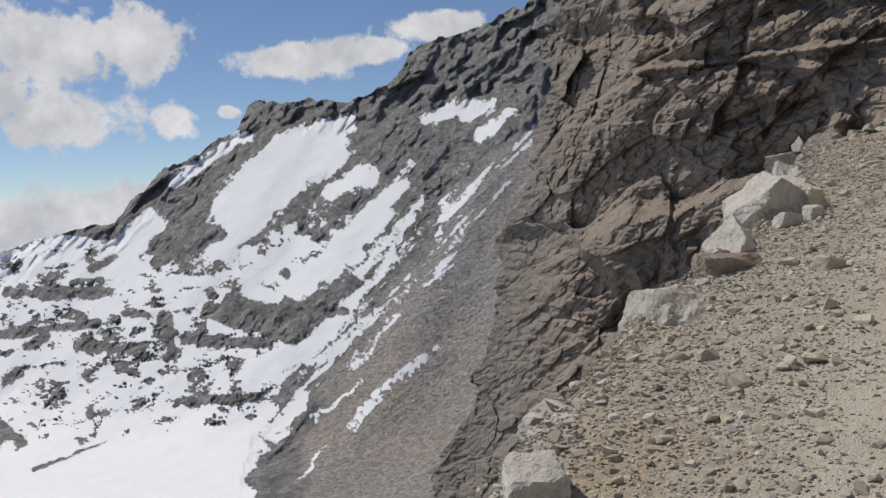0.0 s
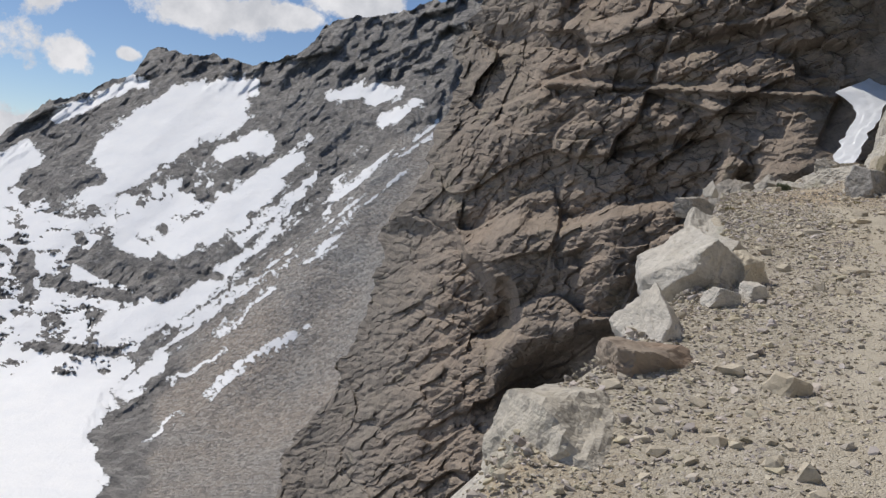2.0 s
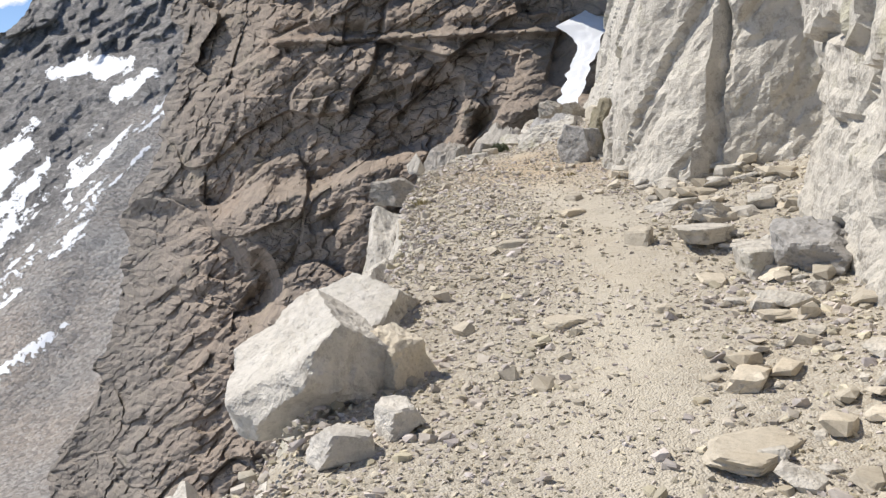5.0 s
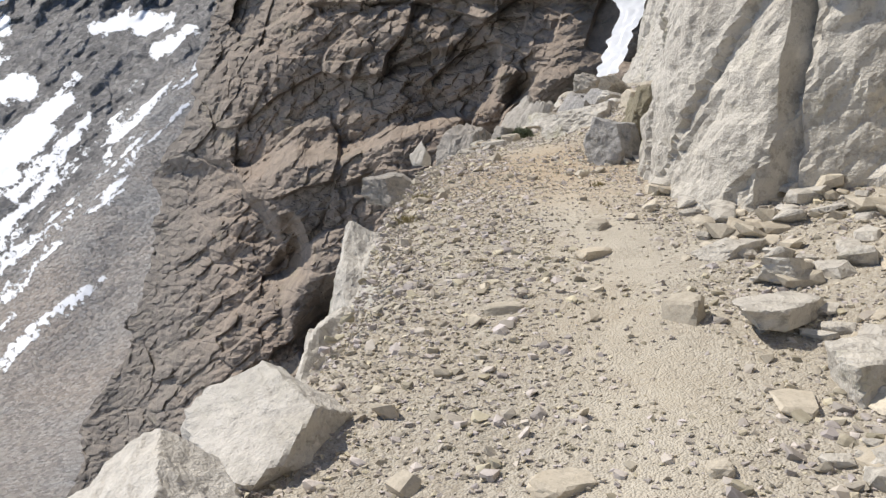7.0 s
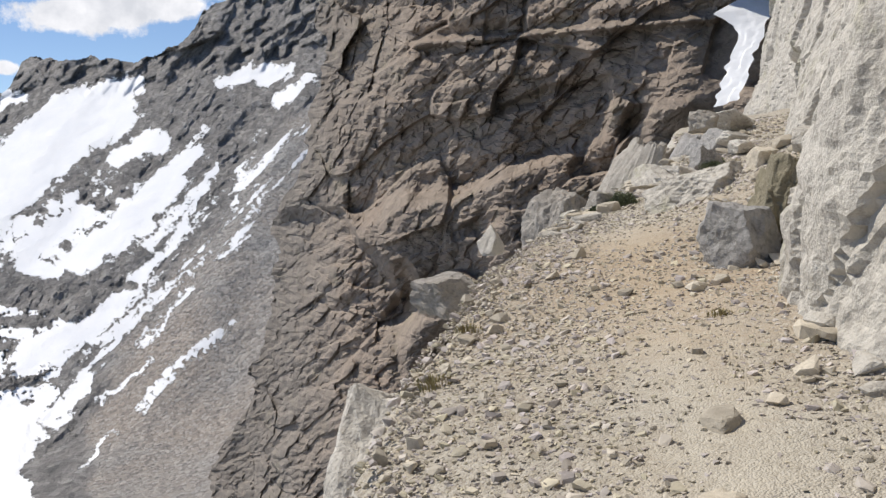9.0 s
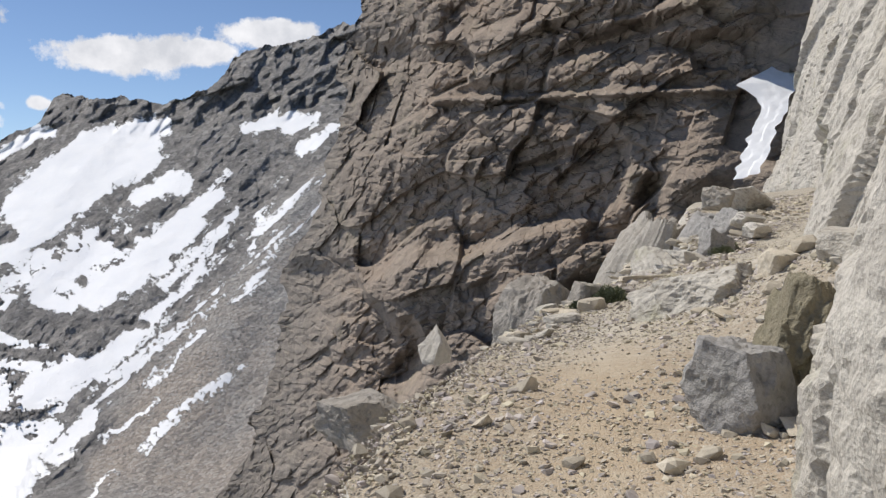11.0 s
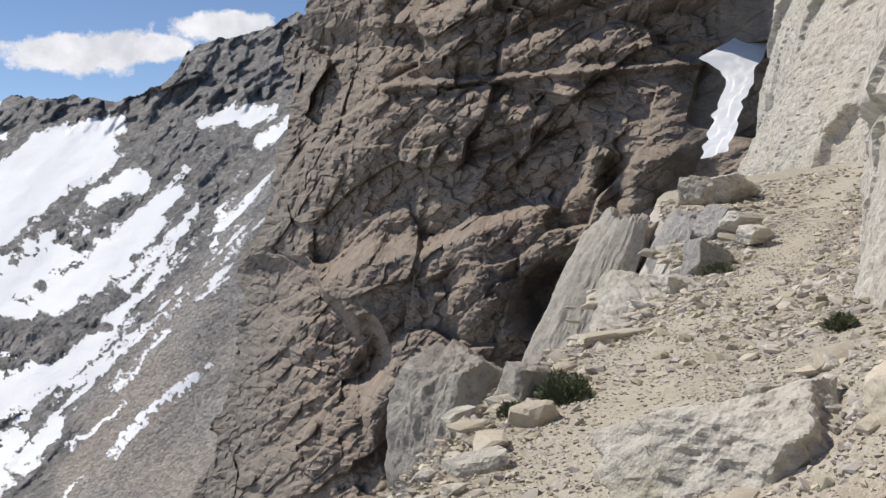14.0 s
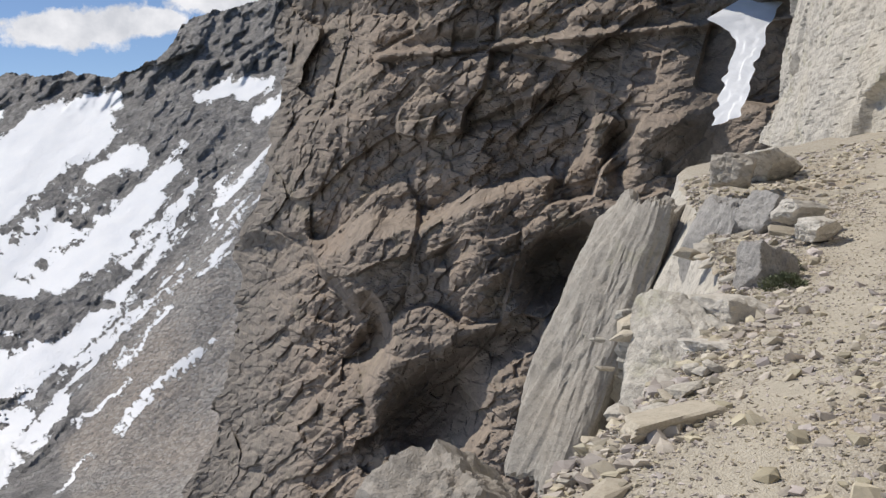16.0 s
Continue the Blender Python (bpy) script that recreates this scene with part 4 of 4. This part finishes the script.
rubble(190, 11.2, 15.4, 0.7, 1.75, 0.07, 0.34, "rubble below the wall")
rubble(60, 9.2, 11.2, 0.5, 1.3, 0.06, 0.22, "rubble below the wall")
rubble(80, 16.6, 20.5, 0.55, 1.9, 0.06, 0.28, "rubble beside the trail")
rubble(60, 19.5, 23.5, -1.0, -0.5, 0.07, 0.28, "slabs along the edge")
rubble(45, 24.0, 31.5, -2.2, -0.9, 0.15, 0.5, "slabs along the edge")
rubble(40, 26.0, 33.0, 0.6, 3.0, 0.15, 0.5, "rubble below the far wall")


# ---- plants ----
def tuft(x, y, width, height, material, seed, label, count=160, lift=0.0):
    r = np.random.RandomState(seed)
    verts, faces = [], []
    for k in range(count):
        a, out = r.uniform(0, 6.283), width / 2 * math.sqrt(r.uniform())
        bx, by = out * math.cos(a), out * math.sin(a)
        h = height * r.uniform(0.25, 1.0) * (1 - 0.5 * (out * 2 / width) ** 2)
        lean = np.array((math.cos(a), math.sin(a))) * r.uniform(0.1, 0.8) * h * 0.7 + r.normal(size=2) * h * 0.3
        side = np.array((-math.sin(a + r.normal()), math.cos(a + r.normal()))) * r.uniform(0.004, 0.010) * (0.5 + 0.7 * width)
        i = len(verts)
        verts += [(bx - side[0] * 0.5, by - side[1] * 0.5, -0.02), (bx + side[0] * 0.5, by + side[1] * 0.5, -0.02), (bx + lean[0] * 0.5 + side[0], by + lean[1] * 0.5 + side[1], h * 0.62), (bx + lean[0], by + lean[1], h), (bx + lean[0] * 0.5 - side[0], by + lean[1] * 0.5 - side[1], h * 0.62)]
        faces += [(i, i + 1, i + 2), (i, i + 2, i + 4), (i + 4, i + 2, i + 3)]
    ob = new("alpine_plant", mesh_of("alpine_plant", verts, faces, material))
    z = float(ground_z(np.array([x]), np.array([y]))[0]) + lift
    ob.matrix_world = pose(x, y, z)
    tagged(ob, label, "plant")


def bush(x, y, width, height, seed, label, count):
    """A low cushion of small leaves on short stems."""
    r = np.random.RandomState(seed)
    way = r.normal(size=(count, 3))
    way /= np.linalg.norm(way, axis=1)[:, None]
    way[:, 2] = np.abs(way[:, 2])
    lumps = 0.75 + 0.35 * value_noise(way * 2.2 + seed, seed)
    base = way * (r.uniform(0.35, 1.0, count) ** 0.5 * lumps)[:, None] * np.array((width / 2, width / 2, height))
    out = way + r.normal(size=(count, 3)) * 0.5 + np.array((0, 0, 0.5))
    out /= np.linalg.norm(out, axis=1)[:, None]
    side = np.cross(out, r.normal(size=(count, 3)))
    side /= np.linalg.norm(side, axis=1)[:, None]
    long = r.uniform(0.018, 0.042, count)[:, None]
    wide = long * 0.22
    verts = np.stack((base, base + out * long * 0.5 + side * wide, base + out * long, base + out * long * 0.5 - side * wide), 1).reshape(-1, 3)
    faces = np.arange(count * 4).reshape(-1, 4)
    ob = new("alpine_plant", mesh_of("alpine_plant", verts, faces, LEAF))
    ob.matrix_world = pose(x, y, float(ground_z(np.array([x]), np.array([y]))[0]) - 0.01)
    tagged(ob, label, "plant")


bush(8.7, 10.06, 0.3, 0.08, 1, "low green alpine plant at the wall's foot", 900)
tuft(9.60, 16.75, 0.18, 0.06, DRY, 2, "small dry brownish tuft on the edge", 110)
tuft(9.22, 15.9, 0.20, 0.06, DRY, 3, "small dry brownish tuft in the gravel", 110)
bush(12.47, 21.2, 0.42, 0.17, 4, "dark green leafy alpine plant beside yellowish stones", 3200)
bush(12.15, 21.15, 0.24, 0.08, 5, "low green alpine plant between stones", 800)
bush(15.75, 25.2, 0.45, 0.2, 6, "dark green plant behind piled slabs", 1600)
bush(16.2, 25.9, 0.4, 0.16, 7, "dark green plant on the trail's edge", 1400)
bush(14.11, 20.92, 0.24, 0.10, 8, "dark green plant below the wall", 1400)
tuft(11.15, 15.6, 0.22, 0.05, DRY, 9, "low brownish plant at the wall's foot", 140)
tuft(10.75, 15.9, 0.14, 0.04, DRY, 10, "small dry tuft on the trail", 90)

# ---- stones and chips of the trail bed: the nearest as single pieces, the rest as one mesh ----
bed = bpy.data.objects["ground"]
stone_shapes = [hull_shape(500 + k, 14) for k in range(14)]
stone_meshes = [mesh_of("stone", v * np.array((0.5, 0.42, 0.29)), f, STONE) for v, f in stone_shapes]


def scatter_place(r, y0, y1):
    """A spot on the bed: more stones towards the outer edge and the inner side than on the beaten middle."""
    while True:
        y = r.uniform(y0, y1)
        c, e = float(centre_x(np.array([y]))[0]), float(edge_x(np.array([y]))[0])
        a = r.uniform(0, 1)
        x = e + 0.03 + a * (c - e + 1.9)
        d = x - c
        keep = (1.0 if d < 0.15 else 0.7) * (1 - 0.85 * math.exp(-((d - 0.15) / 0.42) ** 2))
        if r.uniform() < keep:
            return x, y


r = np.random.RandomState(11)
for k in range(300):
    x, y = scatter_place(r, 7.2, 18.0)
    size = 0.045 + 0.11 * r.uniform() ** 4.0
    ob = new("stone", stone_meshes[r.randint(14)])
    ob.parent = bed
    z = float(ground_z(np.array([x]), np.array([y]))[0]) + size * 0.08
    ob.matrix_world = pose(x, y, z, r.normal() * 14, r.normal() * 14, r.uniform(0, 360)) @ Matrix.Scale(size, 4)


def chips(name, count, y0, y1, small, large, power, seed, label):
    r = np.random.RandomState(seed)
    y = r.uniform(y0, y1, count * 3)
    c, e = centre_x(y), edge_x(y)
    x = e + 0.0 + r.uniform(0, 1, count * 3) * (c - e + 2.2)
    d = x - c
    patchy = value_noise(np.stack((x * 1.6, y * 1.6, x * 0), -1), 71) * 0.35
    beaten = np.exp(-((d - 0.15) / np.where(y > 19, 0.55, 0.45)) ** 2)
    keep = np.where(d < 0.15, 1.0, 0.72) * (1 - (0.9 if large > 0.05 else 0.6) * beaten) + patchy
    ok = np.nonzero(r.uniform(size=count * 3) < keep)[0][:count]
    x, y = x[ok], y[ok]
    n = len(x)
    size = small + (large - small) * r.uniform(size=n) ** power
    z = ground_z(x, y) + size * 0.01
    turn = r.uniform(0, 6.283, n)
    kind = r.randint(0, 14, n)
    lean = r.normal(size=(n, 2)) * 0.25
    verts, faces, base = [], [], 0
    for k in range(14):
        w = np.nonzero(kind == k)[0]
        v, f = (stone_shapes[k][0], stone_shapes[k][1]) if large > 0.045 else (SMALL[k % 6])
        v = v * np.array((0.5, 0.42, 0.29))
        cs, sn = np.cos(turn[w])[:, None], np.sin(turn[w])[:, None]
        px = v[None, :, 0] * cs - v[None, :, 1] * sn
        py = v[None, :, 0] * sn + v[None, :, 1] * cs
        pz = v[None, :, 2] + px * lean[w, :1] + py * lean[w, 1:]
        q = np.stack((px, py, pz), -1) * size[w][:, None, None] + np.stack((x[w], y[w], z[w]), -1)[:, None, :]
        verts.append(q.reshape(-1, 3))
        faces.append((f[None] + (np.arange(len(w)) * len(v))[:, None, None] + base).reshape(-1, 3))
        base += len(w) * len(v)
    ob = new(name, mesh_of(name, np.concatenate(verts), np.concatenate(faces), CHIPS))
    ob.parent = bed
    tagged(ob, label, kind="stuff")


SMALL = [hull_shape(900 + k, 7) for k in range(6)]
chips("stones", 9500, 4, 24, 0.022, 0.085, 3.0, 21, "loose tan stones on the trail")
chips("gravel", 100000, 5.5, 29, 0.010, 0.040, 2.0, 22, "fine tan gravel on the trail")
chips("far_stones", 9000, 21, 34, 0.02, 0.15, 4.5, 23, "loose stones on the far trail")
